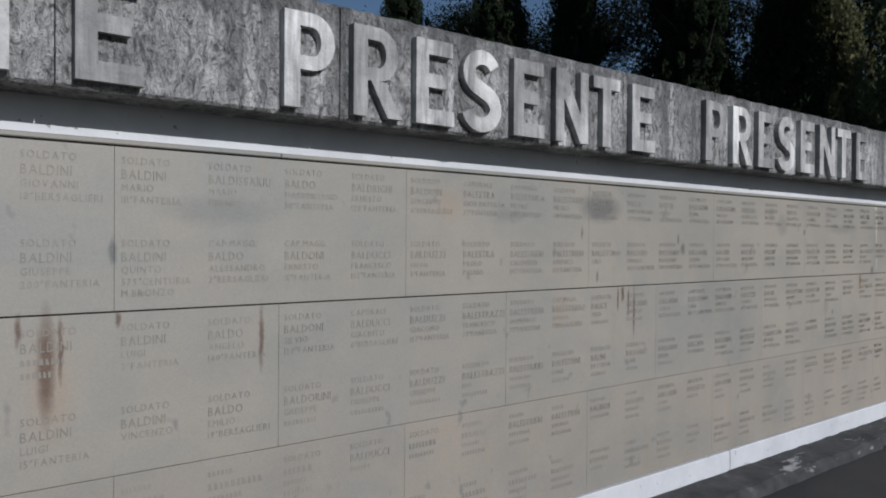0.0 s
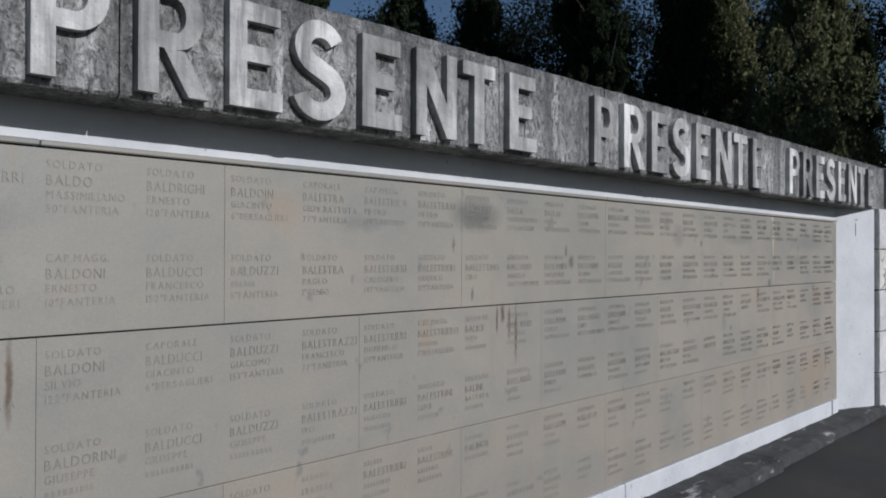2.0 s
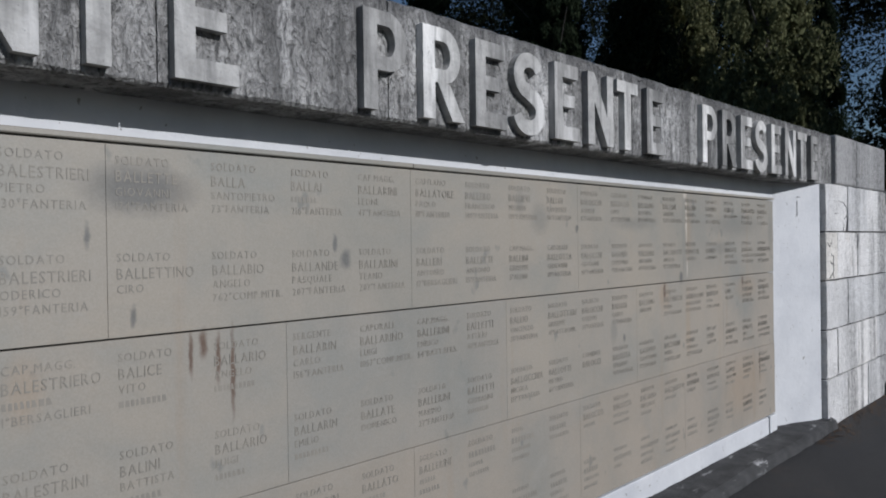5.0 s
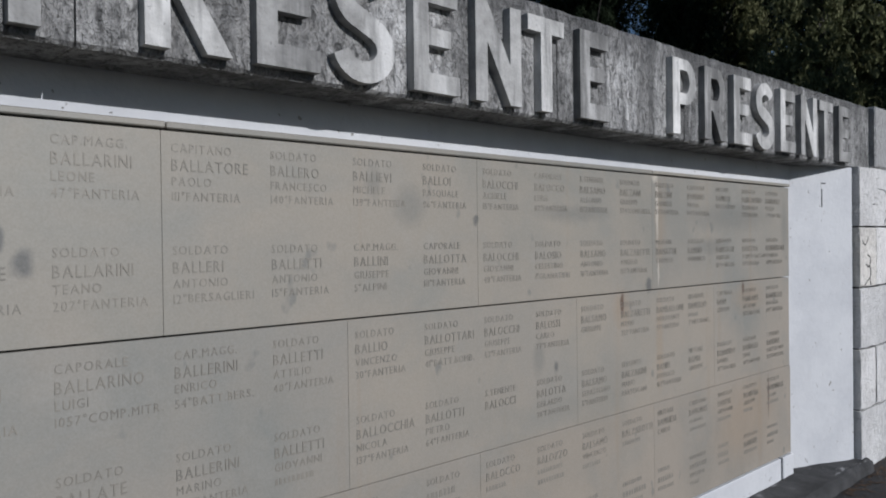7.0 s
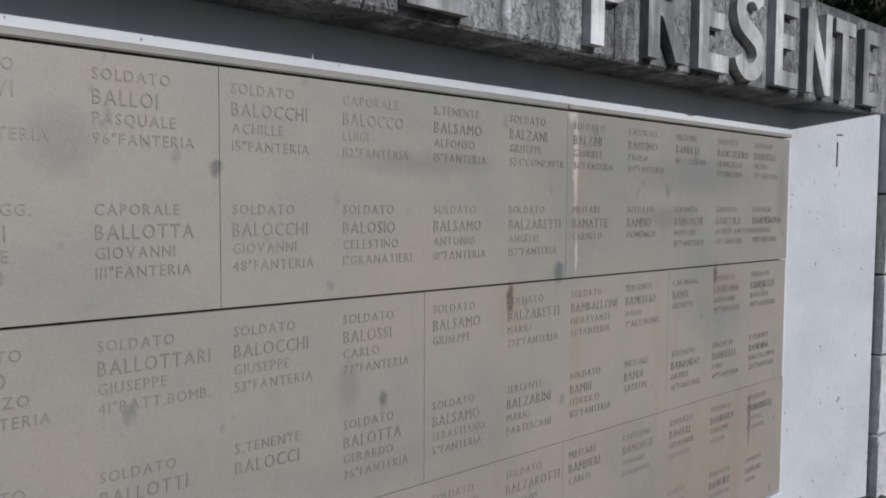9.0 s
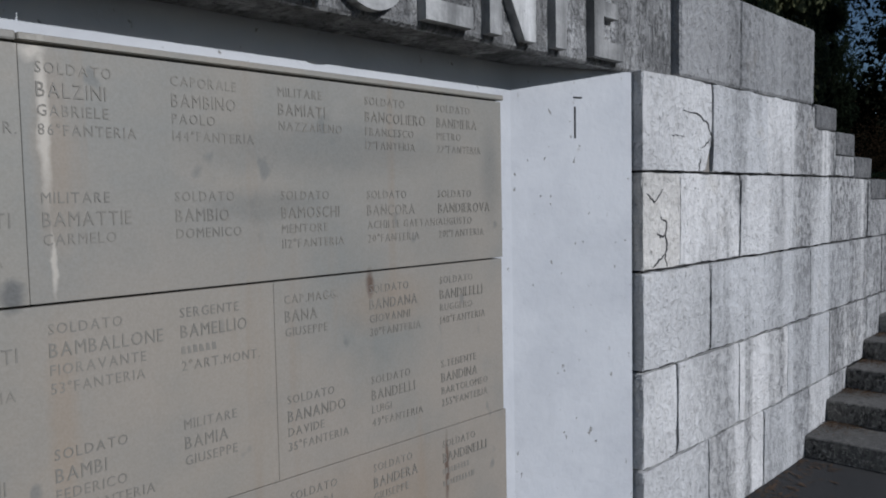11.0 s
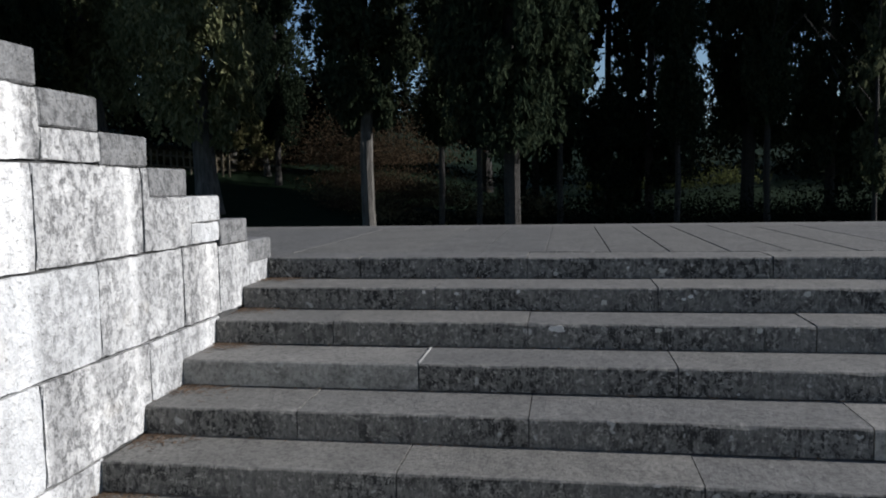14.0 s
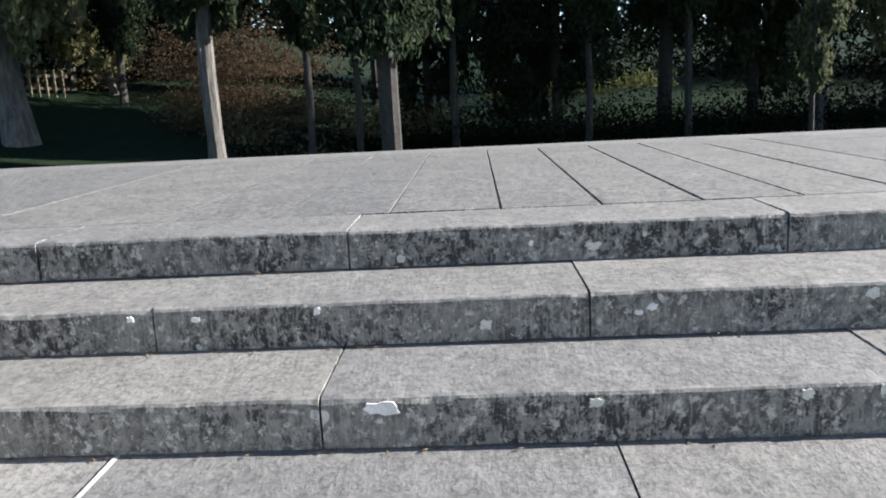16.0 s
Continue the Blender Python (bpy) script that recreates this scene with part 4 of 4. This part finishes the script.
R2B = """SOLDATO/BALDINI/LUIGI/15\u00b0FANTERIA|SOLDATO/BALDINI/VINCENZO|SOLDATO/BALDO/EMILIO/19\u00b0BERSAGLIERI|SOLDATO/BALDORINI/GIUSEPPE/*|SOLDATO/BALDUCCI/GIUSEPPE/*|SOLDATO/BALDUZZI/GIUSEPPE/*|SOLDATO/BALESTRAZZI/IVO/*|SOLDATO/BALESTRIERI/*/*|SOLDATO/BALESTRINI/LUIGI/*|SOLDATO/BALINI/BATTISTA/*|SOLDATO/BALLARIO/LUIGI/*|SOLDATO/BALLARIN/EMILIO/*|SOLDATO/BALLATE/DOMENICO|SOLDATO/BALLERINI/MARINO/27\u00b0FANTERIA|SOLDATO/BALLETTI/GIOVANNI/*|SOLDATO/BALLOCCHIA/NICOLA/137\u00b0FANTERIA|SOLDATO/BALLOTTI/PIETRO/64\u00b0FANTERIA|S.TENENTE/BALOCCI|SOLDATO/BALOTTA/GERARDO/26\u00b0FANTERIA|SOLDATO/BALSAMO/SEBASTIANO/5\u00b0FANTERIA|SERGENTE/BALZARINI/MARIO/PARTESCANI|SOLDATO/BAMBI/FEDERICO/162\u00b0FANTERIA|MILITARE/BAMIA/GIUSEPPE|SOLDATO/BANANDO/DAVIDE/35\u00b0FANTERIA|SOLDATO/BANDELLI/LUIGI/49\u00b0FANTERIA|S.TENENTE/BANDINA/BARTOLOMEO/255\u00b0FANTERIA"""
R3A = """*/*/*|*/*/*|*/*/*/*|SOLDATO/*/*/*|SOLDATO/BALDUCCI/*|SOLDATO/*/*|*/*/*/*|*/BALESTRIERI/*/*|*/BALESTRINI/*/*|*/BALINOS/*|*/*/*/*|SOLDATO/BALLARIN/*/*|SOLDATO/BALLATO/*|SOLDATO/BALLERINI/*/*|SOLDATO/*/*/*|*/*/*/*|SOLDATO/*/*|SOLDATO/BALOCCO/*|SOLDATO/BALOZZO/*/*|SOLDATO/BALSAMO/VINCENZO/*|SOLDATO/BALZAROTTI/*|MILITARE/BAMBIERI/CARLO|CAPITANO/BAMONTE/*/*|SOLDATO/BANARI/GIOVANNI/*|SOLDATO/BANDERA/GIUSEPPE/*|SOLDATO/BANDINELLI/*/*"""
R3B = """*/*/*|*/*/*/*|*/*/*|*/*/*/*|*/*/*|*/*/*/*|*/*/*|*/*/*/*|*/*/*/*|*/*/*|*/*/*/*|*/*/*/*|*/*/*|*/*/*/*|*/*/*/*|*/*/*|*/*/*/*|*/*/*/*|*/*/*|*/*/*/*|*/*/*/*|*/*/*|*/*/*/*|*/*/*|SOLDATO/BANDIER/*|*/*/*"""

SEAM, STEP = 7.27, 1.2928
COL0, COL = 7.305, 0.3237
ENTRY_Z = [(R1A, 1.950, 0), (R1B, 1.652, 0), (R2A, 1.347, 1), (R2B, 1.049, 1), (R3A, 0.757, 2), (R3B, 0.459, 2)]
rng = random.Random(8)
plates = []
for r in range(3):
    half = 0.5 if r == 1 else 0.0
    xs = [X0] + [SEAM - STEP * (k - half) for k in range(12, -2, -1) if X0 < SEAM - STEP * (k - half) < 8.5] + [8.948 + (0.0, -0.006, 0.006)[r]]
    if r != 1:
        xs = [x for x in xs if x < 7.4 or x > 8.8]
    for a, b in zip(xs, xs[1:]):
        p = empty("bronze_plate", "weathered grey-brown bronze plate with raised names", "plaque", "plates of the memorial wall")
        out = rng.uniform(-0.002, 0.002)
        bm = bmesh.new()
        box(bm, a + 0.0004, b - 0.0004, PLATE, BACK, ROW[r + 1] + (0.003 if r == 0 else 0.0012), ROW[r] - (0.0012 if r == 2 else 0.003), 0.001)
        part("plate", bm, BRONZE, p)
        plates.append((r, a, b, p))
for text, z, r in ENTRY_Z:
    for j, entry in enumerate(text.split("|")):
        x = COL0 + COL * (j - 21)
        owner = next(p for rr, a, b, p in plates if rr == r and a - 0.04 <= x < b - 0.04)
        inscription(entry.split("/"), x, z, owner, rng)
rail = empty("top_rail", "beige bronze strip along the top of the plates", "trim", kind="structure")
for a, b in zip((X0, -3.3, 1.46, 4.7, 7.27), (-3.3, 1.46, 4.7, 7.27, 8.962)):
    part("rail_length", worn_box(a, b - 0.003, PLATE - 0.006, BACK, 2.004, 2.023, 0.003, 0.0008, rng), BRONZE, rail)


# ---- trees and brush ----
def blades(centres, size, rng, up=0.6):
    """Small leaf sprays at the centres: a bent pair of quads each."""
    n = len(centres)
    d = rng.normal(size=(n, 3))
    d[:, 2] += up
    d /= np.linalg.norm(d, axis=1)[:, None]
    s = np.cross(d, rng.normal(size=(n, 3)))
    s /= np.linalg.norm(s, axis=1)[:, None]
    ln = size * rng.uniform(0.6, 1.5, n)[:, None]
    wd = ln * rng.uniform(0.16, 0.30, n)[:, None]
    nrm = np.cross(d, s) * wd * 0.5
    v = np.stack([centres - d * ln * 0.5, centres + s * wd + nrm, centres + d * ln * 0.6, centres - s * wd + nrm], axis=1).reshape(-1, 3)
    f = [(4 * i, 4 * i + 1, 4 * i + 2, 4 * i + 3) for i in range(n)]
    return v, f


def crown_points(count, base, top, radius, seed, tip=0.1, tufts=140):
    """Leaf places: tufts round limbs in a spindle, ragged at the edge with gaps between."""
    rng = np.random.default_rng(seed)
    out = []
    for _ in range(tufts):
        u = rng.uniform(0, 1) ** 1.1
        z = base + (top - base) * u
        prof = radius * (math.sin(min(1.0, (u + 0.10) / 0.34) * math.pi / 2) * (1 - u) ** 0.55 + tip * (1 - u))
        a = rng.uniform(0, 2 * math.pi)
        r = prof * math.sqrt(rng.uniform(0.12, 1.0)) * rng.uniform(0.85, 1.2)
        c = np.array([r * math.cos(a), r * math.sin(a), z])
        s = np.array([0.19, 0.19, 0.40]) * max(radius, 0.9) * rng.uniform(0.55, 1.15)
        k = int(count / tufts * rng.uniform(0.6, 1.4))
        p = rng.normal(size=(k, 3))
        p /= np.linalg.norm(p, axis=1)[:, None]
        out.append(c + p * s * rng.uniform(0.35, 1.0, k)[:, None] ** 0.5)
    return np.concatenate(out), rng


def trunk_mesh(height, r0, lean, seed, bark, limbs=7, limb_from=0.35):
    rng = random.Random(seed)
    bm = bmesh.new()

    def tube(path, radii, n=9):
        rings = []
        for p, r in zip(path, radii):
            rings.append([bm.verts.new((p[0] + r * math.cos(2 * math.pi * i / n) * rng.uniform(0.86, 1.14), p[1] + r * math.sin(2 * math.pi * i / n) * rng.uniform(0.86, 1.14), p[2])) for i in range(n)])
        for a, b in zip(rings, rings[1:]):
            for i in range(n):
                bm.faces.new((a[i], a[(i + 1) % n], b[(i + 1) % n], b[i]))
        bm.faces.new(rings[-1])

    m = 12
    path = [(lean[0] * (i / m) ** 0.9 * height * 0.3 + 0.015 * math.sin(i * 1.3 + seed), lean[1] * (i / m) ** 0.9 * height * 0.3 + 0.015 * math.cos(i * 1.7 + seed), height * i / m - 0.3) for i in range(m + 1)]
    tube(path, [r0 * (1.35 if i == 0 else 1.0) * (1 - 0.85 * i / m) + 0.01 for i in range(m + 1)])
    for _ in range(limbs):
        i = rng.randint(int(m * limb_from), m - 3)
        a, ln = rng.uniform(0, 6.28), rng.uniform(0.7, 1.5)
        p = path[i]
        tube([(p[0] + math.cos(a) * ln * s, p[1] + math.sin(a) * ln * s, p[2] + ln * s * 1.1) for s in (0, 0.35, 0.7, 1)], [r0 * 0.32, r0 * 0.22, r0 * 0.13, 0.01], 6)
    me = mesh_of("trunk", bm)
    me.materials.append(bark)
    return me


def tree(label, at, height, crown_base, radius, leaf, seed, count=9000, size=0.16, r0=0.2, lean=(0, 0), tufts=140, bark=None, group="trees beside the stairs"):
    t = empty("cypress_tree", label, "tree", group, at=at)
    ob = new("trunk", trunk_mesh(height * 0.95, r0, lean, seed, bark or BARK))
    ob.parent = t
    pts, g = crown_points(count, crown_base, height, radius, seed, tufts=tufts)
    pts[:, 0] += lean[0] * 0.3 * pts[:, 2]
    pts[:, 1] += lean[1] * 0.3 * pts[:, 2]
    v, f = blades(pts, size, g, 2.0)
    inner = pts[:: max(1, len(pts) // 5200)] * np.array([0.58, 0.58, 1.0])
    w, h = blades(inner, size * 2.2, g, 2.0)
    f = f + [tuple(i + len(v) for i in q) for q in h]
    v = np.concatenate([v, w])
    c = new("crown", pydata("crown", v.tolist(), f, leaf))
    c.parent = t
    return t


DARK = "tall dark green cypress with a bare grey trunk on grass"
PALE = "tall grey-green conifer with ragged sprays, sunlight put into their colour"
t1 = tree(DARK, (22.4, 4.02, ground_height(22.4, 4.02) + 0.02), 11.5, 2.3, 0.95, CYPRESS, 3, 36000, 0.10, 0.115, tufts=260)
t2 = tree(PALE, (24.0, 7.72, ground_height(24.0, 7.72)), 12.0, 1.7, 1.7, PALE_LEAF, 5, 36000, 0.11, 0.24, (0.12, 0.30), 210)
t3 = tree(DARK, (21.2, 1.42, ground_height(21.2, 1.42)), 12.5, 2.2, 1.25, CYPRESS, 7, 36000, 0.105, 0.14, tufts=280, bark=SHADE_BARK)
t4 = tree("slender dark conifer with thin see-through foliage", (26.5, -1.2, ground_height(26.5, -1.2)), 13.0, 1.0, 1.6, CYPRESS, 9, 16000, 0.10, 0.09, tufts=120, bark=SHADE_BARK)
t6 = tree("slim pale young conifer with sunlit upright sprays", (23.4, -4.6, ground_height(23.4, -4.6)), 6.6, 1.2, 0.34, PALE_SHADE, 14, 2600, 0.09, 0.035, tufts=34, bark=SHADE_BARK)
t5 = tree("thin dark young cypress among larger trunks", (24.6, 2.3, ground_height(24.6, 2.3)), 9.0, 1.9, 0.5, CYPRESS, 12, 6000, 0.09, 0.055, tufts=60, bark=SHADE_BARK)
for src, x, y, yaw, s in ((t3, 27.2, -3.4, 70, 1.05), (t4, 27.6, -0.4, 120, 1.0), (t3, 26.4, -6.0, 200, 0.95), (t4, 27.7, 1.3, 40, 1.0), (t2, 27.6, -8.0, 130, 1.0), (t3, 26.5, -10.0, 15, 1.1), (t4, 27.5, -5.2, 250, 1.1),
                          (t5, 23.6, 2.9, 40, 1.0), (t5, 25.2, 0.7, 90, 1.1), (t5, 25.6, -3.4, 200, 1.1), (t5, 25.2, -1.6, 300, 1.0), (t5, 25.4, -5.6, 30, 1.0),
                          (t2, 26.5, 11.6, 70, 1.1), (t3, 24.6, 12.4, 160, 1.1), (t2, 27.5, 14.0, 220, 1.1), (t3, 24.5, 16.5, 320, 1.1), (t1, 23.0, 14.6, 60, 1.2), (t4, 27.5, 18.6, 60, 1.1),
                          (t3, 23.5, 20.5, 90, 1.1), (t1, 22.0, 23.5, 10, 1.3), (t3, 24.5, 26.5, 150, 1.1), (t1, 23.0, 31.0, 200, 1.2), (t3, 25.0, 35.0, 260, 1.1), (t3, 33.0, 3.0, 300, 1.1), (t2, 30.0, 8.9, 100, 0.38), (t2, 30.5, 10.2, 200, 0.45), 
                          # trees at y -13.0 and -17.5 are unseen, added to shade the undergrowth
                          (t3, 28.5, 8.0, 95, 0.6), (t3, 25.8, -13.0, 35, 1.1), (t3, 26.6, -17.5, 75, 1.1), (t4, 28.5, -11.0, 180, 1.1), (t3, 27.0, -14.0, 240, 1.1)):
    copy_thing(src, pose(x, y, ground_height(x, y) - 0.02, 0, 0, yaw) @ Matrix.Scale(s, 4))


def brush(name, label, centres, spread, count, size, leaf, seed):
    rng = np.random.default_rng(seed)
    pts = []
    for x, y, z, r in centres:
        k = int(count * r * r)
        p = rng.normal(size=(k, 3)) * np.array([r, r, r * 0.55]) * spread
        p[:, 2] = np.abs(p[:, 2])
        pts.append(p + np.array([x, y, z]))
    v, f = blades(np.concatenate(pts), size, rng, 0.3)
    ob = new(name, pydata(name, v.tolist(), f, leaf))
    return tagged(ob, label, "bush", kind="stuff")


g = ground_height
brush("dry_brush", "reddish-brown dry brush on the bank behind the trees", [(27.5 + 0.6 * i, 3.6 + 0.9 * i, g(27, 3.6 + 0.9 * i) + 0.3, 0.9) for i in range(4)] + [(26.5, 4.6, 1.0, 0.5), (26.3, 5.6, 1.1, 0.5), (30, 6.0, 2.2, 1.9), (28, 1.8, 1.0, 0.6), (27.5, -0.4, 1.0, 0.5)], 0.6, 4200, 0.055, DRY_LEAF, 31)
brush("dry_grass", "tan dry grass along the foot of the bank", [(24.6 + 0.5 * i, 3.1 + 0.55 * i, g(24.6 + 0.5 * i, 3.1 + 0.55 * i) - 0.05, 0.42) for i in range(7)] + [(31 + 0.3 * i, 10 + 0.9 * i, g(31 + 0.3 * i, 10 + 0.9 * i), 0.6) for i in range(7)] + [(25.5, 2.2, 0.9, 0.5), (26.0, 1.2, 0.9, 0.5)], 0.7, 2600, 0.10, DRY_GRASS, 51)
brush("undergrowth", "tangled undergrowth filling the trunk gaps, deep shade put into its leaf colour", [(26.2 + 0.5 * (i % 3), -19 + 0.75 * i, g(26, -19 + 0.75 * i) + 0.05, 0.72 + 0.15 * (i % 4)) for i in range(29)] + [(25.3 + 0.5 * (i % 2), 2.9 - 0.30 * i, 0.8 + 0.75 * (i * 7 % 4), 0.5) for i in range(16)] + [(24.9 + 0.4 * (i % 3), 4.1 - 0.13 * i, 0.6 + 0.65 * (i * 5 % 5), 0.45) for i in range(14)], 0.62, 1700, 0.07, SHADE_LEAF, 37)
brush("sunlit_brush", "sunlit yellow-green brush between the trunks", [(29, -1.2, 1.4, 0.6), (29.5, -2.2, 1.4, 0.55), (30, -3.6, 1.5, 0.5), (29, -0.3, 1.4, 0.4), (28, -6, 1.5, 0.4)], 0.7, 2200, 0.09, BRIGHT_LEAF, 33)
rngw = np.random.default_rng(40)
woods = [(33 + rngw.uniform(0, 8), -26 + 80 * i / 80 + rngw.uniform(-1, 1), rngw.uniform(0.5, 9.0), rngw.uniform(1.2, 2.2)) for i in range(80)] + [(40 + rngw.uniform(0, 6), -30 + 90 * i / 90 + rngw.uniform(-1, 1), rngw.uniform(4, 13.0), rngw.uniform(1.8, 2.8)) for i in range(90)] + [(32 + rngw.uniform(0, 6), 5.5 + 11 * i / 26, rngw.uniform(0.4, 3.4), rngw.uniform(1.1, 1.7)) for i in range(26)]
brush("far_woods", "dense wood behind the row of cypresses, deep shade put into its leaf colour", [(x, y, z + max(0, 0.14 * y), r) for x, y, z, r in woods if not (9.0 < y < 12.0 and z > 4.6) and not (-6.0 < y < 0.0 and z > 4.0) and not (y < 4 and z > 3.2 and math.sin(y * 37.1) > -0.3)], 0.8, 480, 0.2, SHADE_LEAF, 35)

fence = empty("fence", "low weathered picket fence on the grass slope", "fence")
for i in range(34):
    y = 9.6 + 0.16 * i
    x = 29.0 - 0.05 * i
    z = g(x, y)
    part("picket", worn_box(x - 0.012, x + 0.012, y - 0.028, y + 0.028, z - 0.05, z + 0.58, 0.004, 0.003, rng), PALE_WOOD, fence)
for h in (0.14, 0.42):
    bm = bmesh.new()
    a, b = Vector((29.03, 9.5, g(29, 9.6) + h)), Vector((27.37, 15.0, g(27.35, 14.9) + h))
    v = [bm.verts.new(p + Vector((ox, 0, oz))) for p in (a, b) for ox in (0, 0.03) for oz in (0, 0.06)]
    for q in ((0, 1, 3, 2), (4, 6, 7, 5), (0, 4, 5, 1), (2, 3, 7, 6), (0, 2, 6, 4), (1, 5, 7, 3)):
        bm.faces.new([v[i] for i in q])
    part("fence_rail", bm, PALE_WOOD, fence)

# ---- dry needles in the corners of the steps ----
rng = random.Random(77)
verts, faces = [], []
for k in range(1, 8):
    x1, z = RISER_X[k - 1], LAND - RISE * k + 0.003
    for _ in range(170):
        px, py = x1 - abs(rng.gauss(0, 0.10)) - 0.004, 2.645 - abs(rng.gauss(0, 0.14))
        if px < RISER_X[k] + 0.02:
            continue
        a, ln = rng.uniform(0, 6.28), rng.uniform(0.012, 0.035)
        c, s = math.cos(a) * ln, math.sin(a) * ln
        n = len(verts)
        h = rng.uniform(0.001, 0.006)
        verts += [(px - c, py - s, z + h), (px + s * 0.12, py - c * 0.12, z + h), (px + c, py + s, z + h + 0.003), (px - s * 0.12, py + c * 0.12, z + h)]
        faces.append((n, n + 1, n + 2, n + 3))
for k in range(1, 8):
    x1, z = RISER_X[k - 1], LAND - RISE * k + 0.003
    for _ in range(110):
        px, py = x1 - 0.004 - abs(rng.gauss(0, 0.018)), rng.uniform(-2.6, 2.5)
        a, ln = rng.uniform(0, 6.28), rng.uniform(0.005, 0.014)
        c, s = math.cos(a) * ln, math.sin(a) * ln
        n = len(verts)
        h = rng.uniform(0.001, 0.006)
        verts += [(px - c, py - s, z + h), (px + s * 0.4, py - c * 0.4, z + h), (px + c, py + s, z + h + 0.004), (px - s * 0.4, py + c * 0.4, z + h)]
        faces.append((n, n + 1, n + 2, n + 3))
for _ in range(420):
    px = rng.uniform(9.0, 11.5)
    py = (2.64 if px > 9.7 else 2.58) - abs(rng.gauss(0, 0.10))
    a, ln = rng.uniform(0, 6.28), rng.uniform(0.008, 0.03)
    c, s = math.cos(a) * ln, math.sin(a) * ln
    n = len(verts)
    verts += [(px - c, py - s, 0.003), (px + s * 0.3, py - c * 0.3, 0.004), (px + c, py + s, 0.009), (px - s * 0.3, py + c * 0.3, 0.005)]
    faces.append((n, n + 1, n + 2, n + 3))
tagged(new("needle_litter", pydata("needle_litter", verts, faces, LITTER)), "brown dry needles lying in the step corners", "litter", kind="stuff")
